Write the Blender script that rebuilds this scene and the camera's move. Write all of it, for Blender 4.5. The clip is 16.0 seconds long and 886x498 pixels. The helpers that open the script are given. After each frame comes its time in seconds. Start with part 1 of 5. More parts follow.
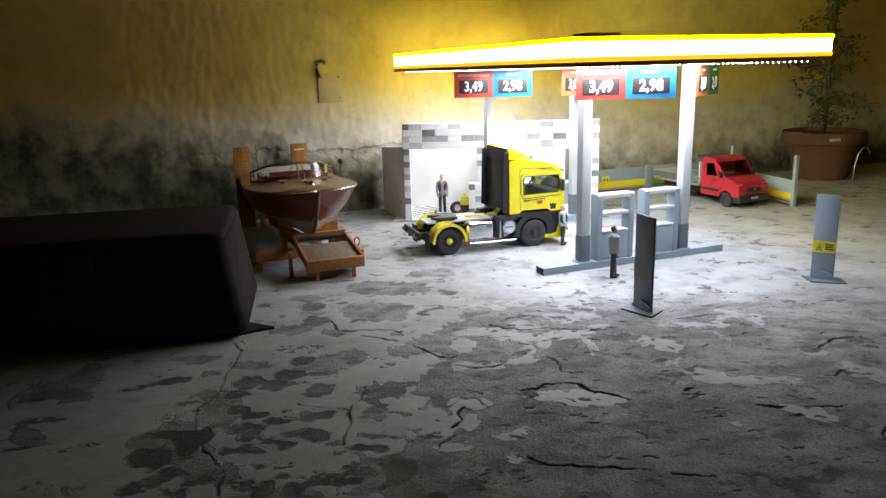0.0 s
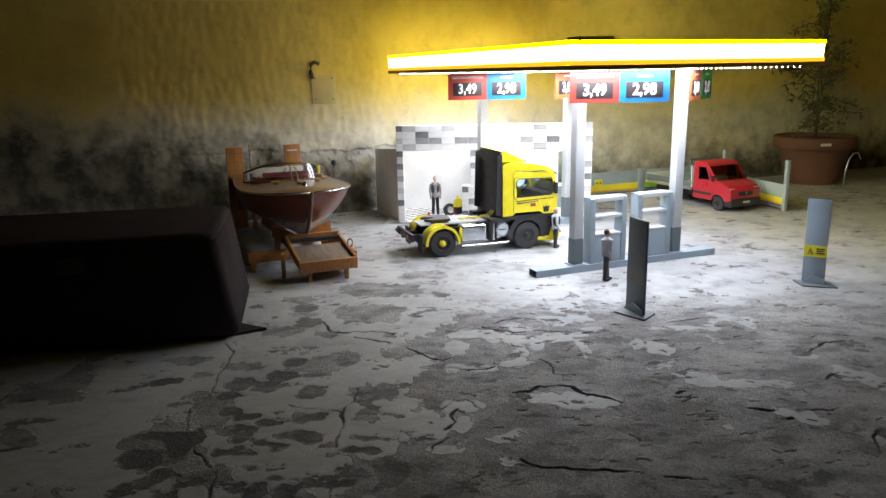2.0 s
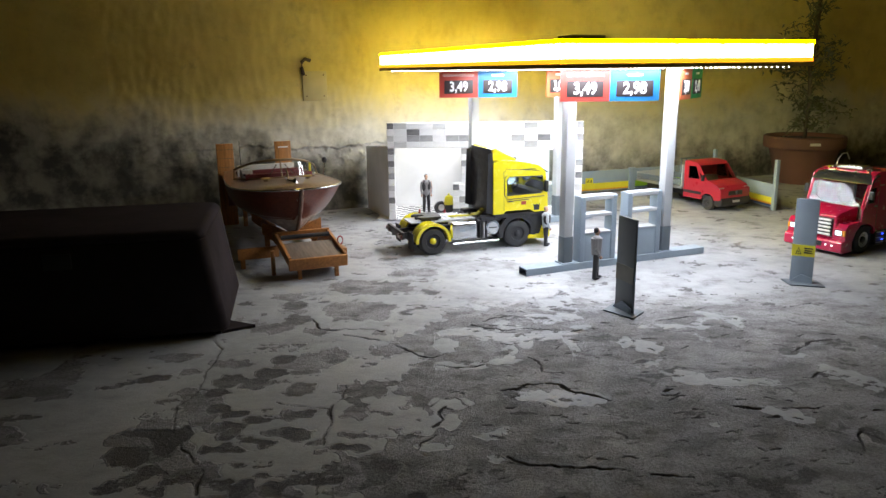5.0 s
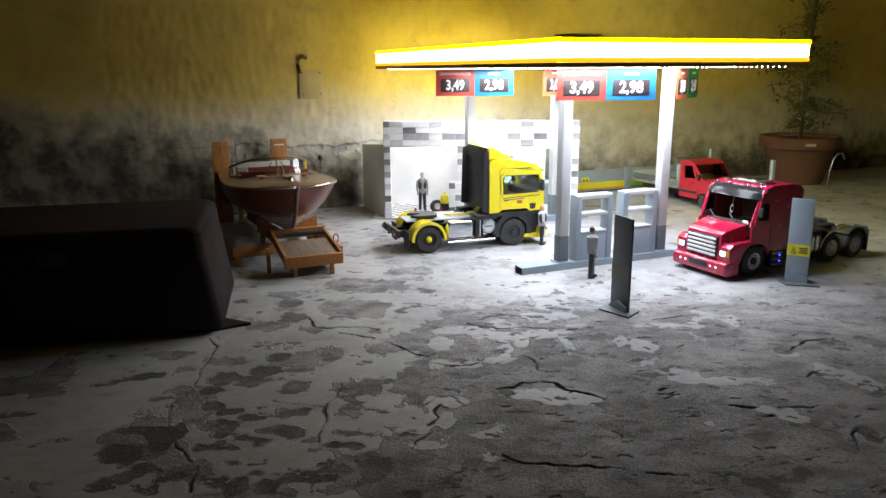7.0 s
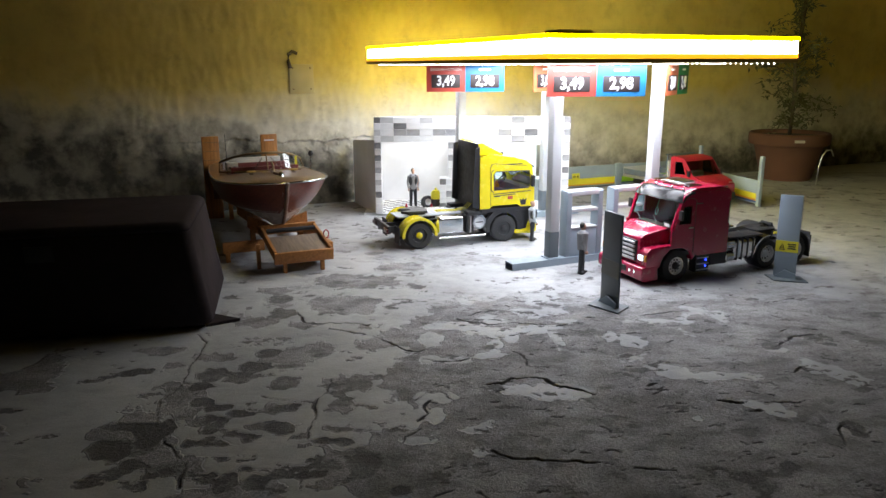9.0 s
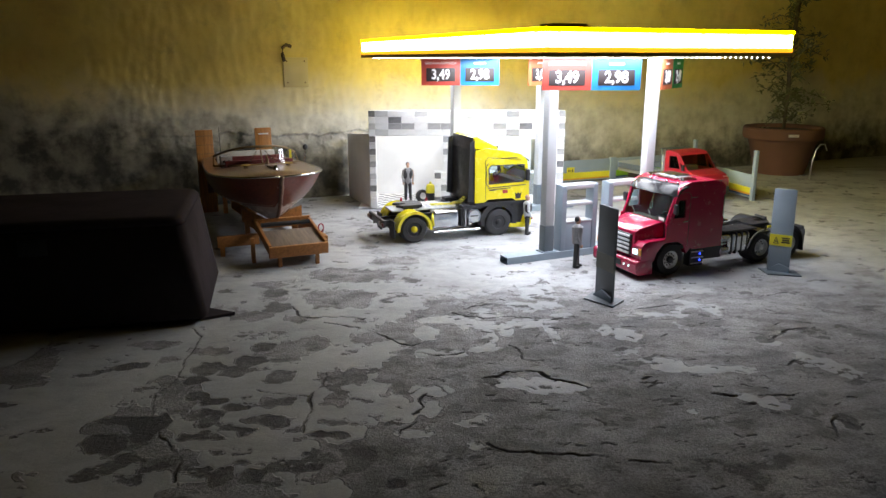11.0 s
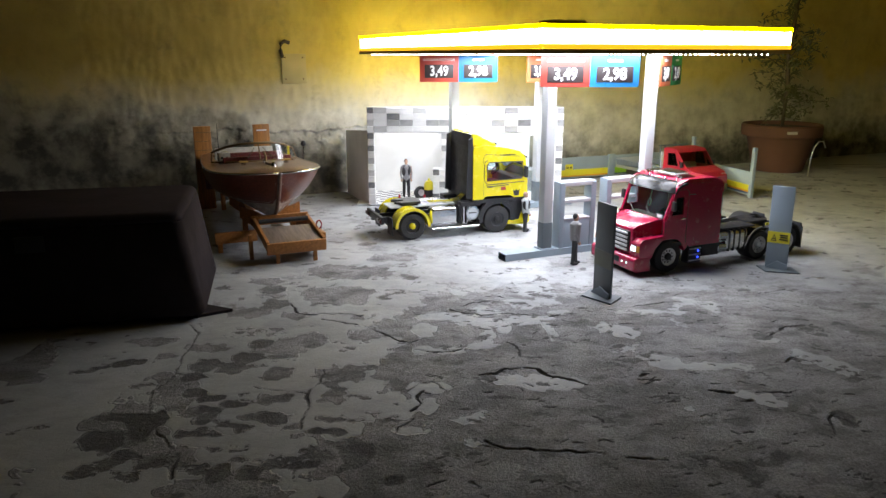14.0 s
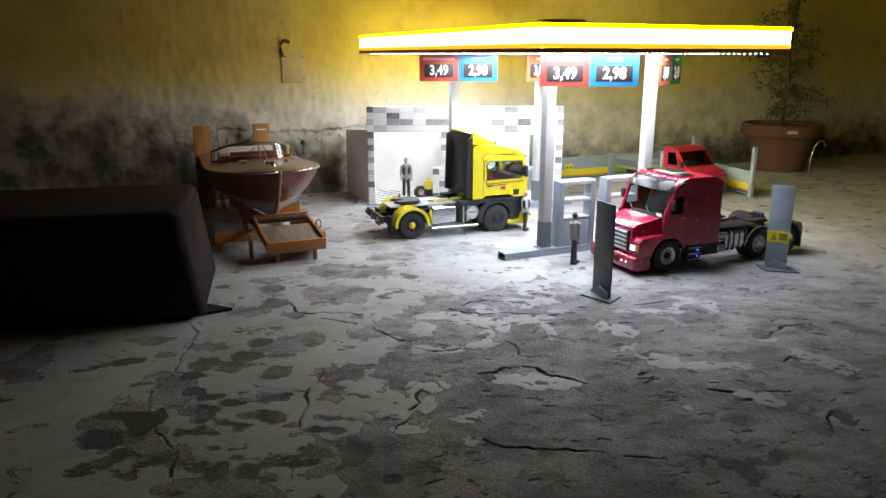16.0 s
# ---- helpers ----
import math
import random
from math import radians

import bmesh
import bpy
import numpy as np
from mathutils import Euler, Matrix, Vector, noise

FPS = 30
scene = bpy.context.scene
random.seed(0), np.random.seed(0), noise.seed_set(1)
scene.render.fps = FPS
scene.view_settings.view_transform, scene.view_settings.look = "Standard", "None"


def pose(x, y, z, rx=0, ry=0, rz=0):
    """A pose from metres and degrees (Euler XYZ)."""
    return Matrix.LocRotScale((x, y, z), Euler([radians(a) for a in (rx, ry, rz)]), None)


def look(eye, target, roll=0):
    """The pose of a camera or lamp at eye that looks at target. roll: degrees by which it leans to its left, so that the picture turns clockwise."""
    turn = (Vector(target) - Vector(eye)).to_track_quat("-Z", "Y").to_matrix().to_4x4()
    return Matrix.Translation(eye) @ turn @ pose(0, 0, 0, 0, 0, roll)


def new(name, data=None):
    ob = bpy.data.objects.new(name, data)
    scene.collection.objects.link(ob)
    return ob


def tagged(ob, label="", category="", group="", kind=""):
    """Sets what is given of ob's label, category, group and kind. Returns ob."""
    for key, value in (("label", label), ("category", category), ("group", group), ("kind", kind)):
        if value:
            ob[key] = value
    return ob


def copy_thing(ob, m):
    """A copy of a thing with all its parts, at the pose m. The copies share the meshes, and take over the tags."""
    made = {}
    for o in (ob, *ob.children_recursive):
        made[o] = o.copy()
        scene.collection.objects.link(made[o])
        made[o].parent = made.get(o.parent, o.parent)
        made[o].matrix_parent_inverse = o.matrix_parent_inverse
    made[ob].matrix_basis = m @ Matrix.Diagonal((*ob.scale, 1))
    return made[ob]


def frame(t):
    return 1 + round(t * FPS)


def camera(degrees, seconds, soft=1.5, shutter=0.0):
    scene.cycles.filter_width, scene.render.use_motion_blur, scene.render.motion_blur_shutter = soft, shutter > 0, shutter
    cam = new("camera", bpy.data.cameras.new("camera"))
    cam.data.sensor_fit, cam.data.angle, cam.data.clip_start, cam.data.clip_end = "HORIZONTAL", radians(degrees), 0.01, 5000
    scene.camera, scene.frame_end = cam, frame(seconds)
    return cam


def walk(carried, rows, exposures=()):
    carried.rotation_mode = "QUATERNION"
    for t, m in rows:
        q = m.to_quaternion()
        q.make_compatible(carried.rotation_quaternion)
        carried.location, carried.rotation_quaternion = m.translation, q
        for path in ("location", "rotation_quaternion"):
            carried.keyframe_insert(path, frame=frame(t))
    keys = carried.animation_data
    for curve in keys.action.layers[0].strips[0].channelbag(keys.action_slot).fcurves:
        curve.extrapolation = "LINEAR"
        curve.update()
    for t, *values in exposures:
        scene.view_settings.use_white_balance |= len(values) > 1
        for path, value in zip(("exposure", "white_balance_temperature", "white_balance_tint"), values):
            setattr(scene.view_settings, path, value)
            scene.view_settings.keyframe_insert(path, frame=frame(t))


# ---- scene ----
cam = camera(62.6, 16.0)
PATH = [
    (0, (-0.003, -0.001, 0.519), (-0.102, 1.939, 0.042), -1.6),
    (0.5, (-0.007, -0.002, 0.52), (-0.12, 1.936, 0.039), -1.8),
    (1, (-0.007, -0.002, 0.52), (-0.125, 1.936, 0.042), -1.8),
    (1.5, (-0.008, -0.002, 0.52), (-0.116, 1.939, 0.05), -1.5),
    (2, (-0.006, -0.001, 0.519), (-0.083, 1.941, 0.047), -1.1),
    (2.5, (-0.005, -0.001, 0.521), (-0.073, 1.941, 0.047), -0.9),
    (3, (-0.005, -0.001, 0.518), (-0.07, 1.941, 0.043), -0.9),
    (3.5, (-0.006, -0.001, 0.519), (-0.071, 1.941, 0.042), -0.9),
    (4, (-0.004, -0.001, 0.519), (-0.063, 1.94, 0.044), -0.8),
    (6.5, (0.0, -0.001, 0.518), (-0.052, 1.939, 0.034), -0.6),
    (7, (-0.001, 0.0, 0.517), (-0.045, 1.941, 0.036), -0.4),
    (7.5, (-0.004, 0.0, 0.518), (-0.05, 1.941, 0.039), -0.6),
    (8, (-0.002, -0.001, 0.518), (-0.043, 1.94, 0.038), -0.5),
    (8.5, (0.001, 0.0, 0.517), (-0.028, 1.94, 0.032), -0.3),
    (9, (0.002, 0.0, 0.517), (-0.019, 1.938, 0.025), -0.2),
    (11.5, (0.0, 0.0, 0.516), (-0.004, 1.934, 0.007), -0.1),
    (12, (0.001, 0.0, 0.517), (-0.002, 1.934, 0.007), -0.1),
    (12.5, (0.0, 0.001, 0.516), (0.0, 1.934, 0.005), 0.0),
    (13, (0.001, 0.001, 0.516), (-0.004, 1.933, -0.001), -0.0),
    (13.5, (0.002, 0.001, 0.516), (-0.004, 1.933, -0.002), -0.0),
    (14, (0.002, 0.001, 0.516), (0.0, 1.933, 0.0), 0.0),
    (14.5, (0.003, 0.0, 0.516), (0.001, 1.934, 0.005), -0.1),
    (15, (0.003, 0.0, 0.516), (-0.002, 1.934, 0.008), -0.1),
    (15.5, (0.002, 0.001, 0.516), (-0.002, 1.933, 0.0), -0.0),
    (16, (0.005, 0.0, 0.515), (0.001, 1.932, -0.002), -0.0),
]
walk(cam, [(t, look(eye, target, roll)) for t, eye, target, roll in PATH])

# ---- light ----
U = radians(24.0)                      # the forecourt, its canopy and the back wall lie along this direction
UX, UY = math.cos(U), math.sin(U)
CAN = (0.196, 1.514)                   # nearest corner of the canopy
CAN_U, CAN_V = 0.689, 1.188            # canopy size along and across the back wall


def fore(a, b, z=0.0):
    """A place on the forecourt: a along the back wall, b towards it, from the canopy's nearest corner."""
    return Vector((CAN[0] + a * UX - b * UY, CAN[1] + a * UY + b * UX, z))


world = bpy.data.worlds.new("night")
scene.world = world
world.use_nodes = True
world.node_tree.nodes["Background"].inputs[0].default_value = (0.75, 0.85, 1.0, 1)
world.node_tree.nodes["Background"].inputs[1].default_value = 0.085


def area(name, place, size_x, size_y, watts, colour, turn):
    data = bpy.data.lights.new(name, "AREA")
    data.shape, data.size, data.size_y, data.energy, data.color = "RECTANGLE", size_x, size_y, watts, colour
    ob = new(name, data)
    ob.matrix_world = Matrix.Translation(place) @ turn
    return ob


# LED boards on the underside of the canopy
for k in range(3):
    area("canopy_led_light", fore(CAN_U / 2, CAN_V * (0.17 + 0.33 * k), 0.512), 0.52, 0.22, 7.1, (0.875, 0.905, 1.0), Euler((0, 0, U)).to_matrix().to_4x4())

# ---- materials ----


class Mat:
    """Small node builder."""

    def __init__(self, name):
        self.m = bpy.data.materials.new(name)
        self.m.use_nodes = True
        self.t = self.m.node_tree
        self.b = self.t.nodes["Principled BSDF"]
        self.o = self.t.nodes["Material Output"]
        self.co = self.t.nodes.new("ShaderNodeTexCoord").outputs["Object"]

    def node(self, kind):
        return self.t.nodes.new(kind)

    def noise(self, scale, detail=5.0, rough=0.55, co=None, dist=0.0):
        n = self.node("ShaderNodeTexNoise")
        n.inputs["Scale"].default_value, n.inputs["Detail"].default_value = scale, detail
        n.inputs["Roughness"].default_value, n.inputs["Distortion"].default_value = rough, dist
        self.t.links.new(co or self.co, n.inputs["Vector"])
        return n.outputs["Fac"]

    def ramp(self, fac, *stops):
        n = self.node("ShaderNodeValToRGB")
        e = n.color_ramp.elements
        while len(e) < len(stops):
            e.new(0.5)
        for el, (p, c) in zip(e, stops):
            el.position = p
            el.color = (*c, 1) if isinstance(c, tuple) else (c, c, c, 1)
        self.t.links.new(fac, n.inputs[0])
        return n.outputs[0]

    def mix(self, fac, a, b, mode="MIX"):
        n = self.node("ShaderNodeMix")
        n.data_type, n.blend_type = "RGBA", mode
        for s, v in ((n.inputs[0], fac), (n.inputs[6], a), (n.inputs[7], b)):
            if isinstance(v, (int, float)):
                s.default_value = v
            elif isinstance(v, tuple):
                s.default_value = (*v, 1)
            else:
                self.t.links.new(v, s)
        return n.outputs[2]

    def math(self, op, a, b=0.0):
        n = self.node("ShaderNodeMath")
        n.operation = op
        for s, v in zip(n.inputs, (a, b)):
            if isinstance(v, (int, float)):
                s.default_value = v
            else:
                self.t.links.new(v, s)
        return n.outputs[0]

    def put(self, colour=None, rough=None, bump=None, depth=0.001, strength=0.6):
        for key, v in (("Base Color", colour), ("Roughness", rough)):
            if v is None:
                continue
            if isinstance(v, tuple):
                self.b.inputs[key].default_value = (*v, 1)
            elif isinstance(v, (int, float)):
                self.b.inputs[key].default_value = v
            else:
                self.t.links.new(v, self.b.inputs[key])
        if bump is not None:
            n = self.node("ShaderNodeBump")
            n.inputs["Strength"].default_value, n.inputs["Distance"].default_value = strength, depth
            self.t.links.new(bump, n.inputs["Height"])
            self.t.links.new(n.outputs[0], self.b.inputs["Normal"])
        return self

    def sets(self, **v):
        for k, x in v.items():
            self.b.inputs[k.replace("_", " ")].default_value = x
        return self.m


def painted(name, c, rough=0.4, metal=0.0, wear=0.12, scale=60.0, coat=0.0, bump=0.0002):
    """Paint or plastic with faint dust and unevenness at two scales."""
    m = Mat(name)
    n1, n2 = m.noise(scale, 6), m.noise(scale * 0.12, 3)
    dark = tuple(x * (1 - wear) for x in c)
    lite = tuple(min(1, x * (1 + wear * 0.6) + wear * 0.02) for x in c)
    col = m.mix(m.ramp(n2, (0.35, 0.0), (0.65, 1.0)), dark, lite)
    col = m.mix(m.math("MULTIPLY", n1, wear), col, tuple(min(1, x * 0.75 + 0.1) for x in c))
    m.put(col, m.ramp(n1, (0.3, max(0.03, rough - 0.1)), (0.75, min(1, rough + 0.14))), n1, bump, 0.35)
    return m.sets(Metallic=metal, Coat_Weight=coat, Coat_Roughness=0.06)


def glowing(name, c, strength):
    m = Mat(name)
    m.put(tuple(min(1, x) for x in c), 0.4)
    m.b.inputs["Emission Color"].default_value = (*c, 1)
    return m.sets(Emission_Strength=strength)


def glass(name, tint=(0.9, 0.95, 0.95), rough=0.03):
    m = Mat(name)
    t = m.t
    tr = m.node("ShaderNodeBsdfTransparent")
    gl = m.node("ShaderNodeBsdfGlossy")
    tr.inputs[0].default_value = (*tint, 1)
    gl.inputs["Roughness"].default_value = rough
    fr = m.node("ShaderNodeFresnel")
    mx = m.node("ShaderNodeMixShader")
    t.links.new(fr.outputs[0], mx.inputs[0])
    t.links.new(tr.outputs[0], mx.inputs[1])
    t.links.new(gl.outputs[0], mx.inputs[2])
    t.links.new(mx.outputs[0], m.o.inputs[0])
    return m.m


def wooden(name, c, rough=0.45, coat=0.0, scale=1.0, upright=False):
    m = Mat(name)
    mp = m.node("ShaderNodeMapping")
    mp.inputs["Scale"].default_value = (160 * scale, 160 * scale, 18 * scale) if upright else (18 * scale, 160 * scale, 160 * scale)
    m.t.links.new(m.co, mp.inputs[0])
    g = m.noise(1.0, 6, 0.6, mp.outputs[0], 0.6)
    col = m.mix(m.ramp(g, (0.35, 0.0), (0.65, 1.0)), tuple(x * 0.62 for x in c), tuple(min(1, x * 1.15) for x in c))
    col = m.mix(m.math("MULTIPLY", m.noise(9), 0.35), col, tuple(x * 0.7 for x in c))
    m.put(col, rough, g, 0.0003, 0.3)
    return m.sets(Coat_Weight=coat, Coat_Roughness=0.08)


def concrete():
    """Worn skim coat over darker aggregate: what lies deeper is darker."""
    m = Mat("worn_concrete")
    geo = m.node("ShaderNodeNewGeometry").outputs["Position"]
    sep = m.node("ShaderNodeSeparateXYZ")
    m.t.links.new(geo, sep.inputs[0])
    flat = m.node("ShaderNodeMapping")
    flat.inputs["Scale"].default_value = (0.75, 1.1, 1.0)
    m.t.links.new(m.co, flat.inputs[0])
    fine, mid, big = m.noise(230, 8, 0.68), m.noise(26, 8, 0.66, flat.outputs[0], 0.3), m.noise(3.4, 7, 0.6, None, 0.4)
    h = m.math("MULTIPLY", m.math("ADD", sep.outputs[2], 0.0020), 500.0)
    level = m.math("ADD", h, m.math("MULTIPLY", m.math("SUBTRACT", mid, 0.5), 0.34))
    col = m.ramp(level, (0.0, (0.030, 0.029, 0.029)), (0.14, (0.070, 0.069, 0.069)), (0.34, (0.115, 0.114, 0.114)), (0.52, (0.320, 0.317, 0.318)), (0.68, (0.370, 0.369, 0.372)), (0.84, (0.385, 0.394, 0.400)), (1.0, (0.43, 0.442, 0.448)))
    worn = m.ramp(level, (0.70, 1.0), (0.86, 0.22))
    col = m.mix(m.math("MULTIPLY", m.ramp(fine, (0.38, 0.9), (0.55, 0.0)), worn), col, m.mix(0.6, col, (0.07, 0.07, 0.07)))
    col = m.mix(m.math("MULTIPLY", m.ramp(fine, (0.55, 0.0), (0.68, 0.42)), worn), col, (0.42, 0.42, 0.42))
    rough_part = m.ramp(level, (0.66, 1.0), (0.84, 0.30))
    col = m.mix(m.math("MULTIPLY", m.ramp(mid, (0.38, 0.75), (0.52, 0.0)), rough_part), col, m.mix(0.6, col, (0.10, 0.098, 0.096)))
    col = m.mix(m.ramp(big, (0.36, 0.55), (0.58, 0.0)), col, m.mix(0.5, col, (0.11, 0.105, 0.10)))
    cloud = m.noise(9.0, 9, 0.68, flat.outputs[0], 0.6)
    col = m.mix(m.math("MULTIPLY", m.ramp(cloud, (0.40, 0.75), (0.53, 0.0)), rough_part), col, m.mix(0.66, col, (0.085, 0.080, 0.076)))
    col = m.mix(m.ramp(cloud, (0.53, 0.0), (0.64, 0.45)), col, m.mix(0.5, col, (0.46, 0.45, 0.45)))
    col = m.mix(m.ramp(big, (0.54, 0.0), (0.68, 0.25)), col, m.mix(0.5, col, (0.42, 0.41, 0.40)))
    bumpy = m.math("ADD", m.math("MULTIPLY", m.math("MULTIPLY", fine, worn), 0.8), m.math("MULTIPLY", m.math("MULTIPLY", mid, m.ramp(level, (0.70, 0.9), (0.86, 0.35))), 1.0))
    m.put(col, m.ramp(level, (0.5, 0.92), (0.9, 0.62)), bumpy, 0.0036, 0.9)
    return m.sets(Specular_IOR_Level=0.35)


def plaster():
    """Old ochre limewash above grey, flaking, damp plaster, with dark mould low down and shade painted in towards the
    left.
    """
    m = Mat("old_plaster")
    geo = m.node("ShaderNodeNewGeometry").outputs["Position"]
    sep = m.node("ShaderNodeSeparateXYZ")
    m.t.links.new(geo, sep.inputs[0])
    z = sep.outputs[2]
    big, mid, fine = m.noise(2.6, 7, 0.62, None, 0.5), m.noise(11, 7, 0.62), m.noise(120, 6, 0.6)
    edge = m.math("ADD", z, m.math("ADD", m.math("MULTIPLY", m.math("SUBTRACT", big, 0.5), 0.35), m.math("MULTIPLY", m.math("SUBTRACT", mid, 0.5), 0.12)))
    ochre = m.mix(m.ramp(big, (0.35, 0.0), (0.65, 1.0)), (0.53, 0.415, 0.12), (0.65, 0.53, 0.19))
    ochre = m.mix(m.ramp(mid, (0.48, 0.0), (0.70, 0.45)), ochre, (0.34, 0.255, 0.10))
    grey = m.mix(m.ramp(mid, (0.35, 0.0), (0.62, 1.0)), (0.42, 0.40, 0.34), (0.64, 0.62, 0.55))
    col = m.mix(m.ramp(edge, (0.30, 0.0), (0.46, 1.0)), grey, ochre)
    # the mould climbs towards -x, where it also paints the shade around the boat
    damp_and_shade = m.math("ADD", edge, m.math("MINIMUM", m.math("MULTIPLY", m.math("ADD", sep.outputs[0], 0.44), 0.20), 0.05))
    low = m.mix(m.ramp(mid, (0.40, 0.0), (0.60, 1.0)), (0.045, 0.043, 0.036), (0.20, 0.185, 0.145))
    col = m.mix(m.ramp(damp_and_shade, (0.11, 1.0), (0.25, 0.0)), col, low)
    flake = m.noise(6, 8, 0.72, None, 0.3)
    col = m.mix(m.ramp(flake, (0.57, 0.0), (0.70, 0.38)), col, (0.17, 0.155, 0.12))
    m.put(col, 0.92, m.math("ADD", m.math("MULTIPLY", fine, 0.25), m.math("ADD", m.math("MULTIPLY", mid, 0.5), flake)), 0.005, 0.32)
    return m.m


M = dict(
    floor=concrete(), wall=plaster(), low_bounce=painted("low_bounce_plaster", (0.17, 0.14, 0.10), 0.9, 0, 0.3, 8, bump=0.002),
    steel=painted("blue_grey_paint", (0.28, 0.345, 0.40), 0.42), steel_dark=painted("slate_paint", (0.115, 0.14, 0.155), 0.42),
    pale=painted("pale_grey_paint", (0.50, 0.53, 0.55), 0.42), white=painted("white_board", (0.78, 0.78, 0.77), 0.5),
    column_white=painted("column_white", (0.48, 0.50, 0.51), 0.4), black=painted("black_plastic", (0.018, 0.018, 0.02), 0.45),
    rubber=painted("tyre_rubber", (0.022, 0.022, 0.023), 0.75, wear=0.3), chrome=painted("chrome", (0.56, 0.57, 0.58), 0.17, 1.0, 0.05),
    alu=painted("brushed_metal", (0.72, 0.73, 0.74), 0.38, 1.0), yellow=painted("yellow_lacquer", (0.80, 0.69, 0.014), 0.22, 0, 0.05, coat=0.6),
    red=painted("red_lacquer", (0.43, 0.008, 0.052), 0.20, 0, 0.06, coat=0.8), van_red=painted("van_red", (0.38, 0.012, 0.030), 0.35, 0, 0.08, coat=0.3),
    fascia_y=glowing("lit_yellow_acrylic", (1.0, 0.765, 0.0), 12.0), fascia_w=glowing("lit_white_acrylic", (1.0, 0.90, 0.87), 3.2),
    # back and far-end fascia glow is unseen, boosted to brighten the wall
    fascia_back_fill=glowing("back_fill_glow", (1.0, 0.86, 0.14), 19.0), fascia_left=glowing("lit_pale_yellow_acrylic", (1.0, 0.86, 0.58), 8.8), fascia_end_fill=glowing("far_end_fill_glow", (1.0, 0.86, 0.18), 50.0), fascia_o=glowing("lit_amber_edge", (1.0, 0.55, 0.02), 1.1), led=glowing("led", (1.0, 0.97, 0.93), 9.0),
    led_blue=glowing("blue_led", (0.02, 0.05, 1.0), 6.0), headlamp=glowing("lit_headlamp", (0.72, 0.88, 1.0), 2.2),
    glass=glass("clear_glass"), smoked=glass("smoked_glass", (0.5, 0.51, 0.52), 0.12), label_grey=painted("faded_label", (0.17, 0.175, 0.15), 0.6, 0, 0.25, 90), trim=painted("brown_trim", (0.16, 0.10, 0.035), 0.5), cloth=painted("black_cloth", (0.034, 0.027, 0.029), 1.0, bump=0.001), drip=painted("gilt_edge", (0.42, 0.27, 0.07), 0.5), old_box=painted("limewashed_box", (0.58, 0.49, 0.25), 0.9, 0, 0.35, 30), dark_chrome=painted("dark_gloss", (0.02, 0.02, 0.022), 0.20, 0.0, 0.05), rim=painted("silver_rim", (0.78, 0.78, 0.78), 0.32, 0.1, 0.06),
    sign_red=painted("sign_red", (0.42, 0.055, 0.04), 0.4), sign_blue=painted("sign_blue", (0.02, 0.20, 0.52), 0.35),
    sign_orange=painted("sign_orange", (0.62, 0.16, 0.06), 0.4), sign_green=painted("sign_green", (0.02, 0.30, 0.08), 0.4),
    sign_black=painted("sign_black", (0.03, 0.02, 0.02), 0.4), letter=painted("white_letter", (0.85, 0.85, 0.85), 0.4),
    warn=painted("warning_yellow", (0.75, 0.66, 0.03), 0.4), tile0=painted("tile_white", (0.74, 0.74, 0.73), 0.28, 0, 0.05), tile1=painted("tile_pale", (0.52, 0.52, 0.51), 0.28),
    tile2=painted("tile_grey", (0.33, 0.33, 0.33), 0.28), tile3=painted("tile_dark", (0.17, 0.17, 0.17), 0.28), grout=painted("grout", (0.80, 0.80, 0.79), 0.8),
    mahogany=wooden("varnished_mahogany", (0.17, 0.038, 0.022), 0.35, 0.35), deck=wooden("varnished_deck", (0.25, 0.155, 0.118), 0.3, 0.5),
    pine=wooden("orange_stained_pine", (0.40, 0.165, 0.042), 0.5), pine_up=wooden("orange_stained_upright", (0.42, 0.18, 0.042), 0.5, upright=True), panel=wooden("brown_panel", (0.20, 0.15, 0.11), 0.6), hull_white=painted("hull_white", (0.60, 0.56, 0.52), 0.25, coat=0.5),
    terracotta=painted("terracotta", (0.125, 0.046, 0.023), 0.85, 0, 0.35, 30), soil=painted("soil", (0.03, 0.022, 0.015), 0.95), leaf=painted("leaf", (0.085, 0.095, 0.030), 0.6, 0, 0.3),
    bark=painted("bark", (0.07, 0.05, 0.035), 0.9, 0, 0.3), skin=painted("figure_skin", (0.45, 0.26, 0.17), 0.5), grey_cloth=painted("grey_cloth", (0.26, 0.255, 0.26), 0.8),
    rail_blue=painted("rail_blue", (0.02, 0.05, 0.22), 0.4), rail_orange=painted("rail_orange", (0.72, 0.33, 0.02), 0.4), rail_green=painted("rail_green", (0.25, 0.48, 0.02), 0.4),
    maroon=painted("maroon_upholstery", (0.16, 0.02, 0.02), 0.5), amber=painted("amber_lens", (0.7, 0.25, 0.02), 0.2), lens=painted("dark_red_lens", (0.06, 0.006, 0.006), 0.3), beige=painted("cab_interior", (0.28, 0.24, 0.20), 0.7),
)

M["dark_chrome"].node_tree.nodes["Principled BSDF"].inputs["Specular IOR Level"].default_value = 0.22
M["cloth"].node_tree.nodes["Principled BSDF"].inputs["Specular IOR Level"].default_value = 0.0

# ---- mesh tools ----


def box(bm, c, s, bevel=0.0, m=None, seg=2):
    r = bmesh.ops.create_cube(bm, size=1, matrix=(m or Matrix()) @ Matrix.Translation(c) @ Matrix.Diagonal((*s, 1)))
    if bevel:
        es = {e for v in r["verts"] for e in v.link_edges}
        bmesh.ops.bevel(bm, geom=list(es), offset=bevel, segments=seg, affect="EDGES", profile=0.6)
    return bm


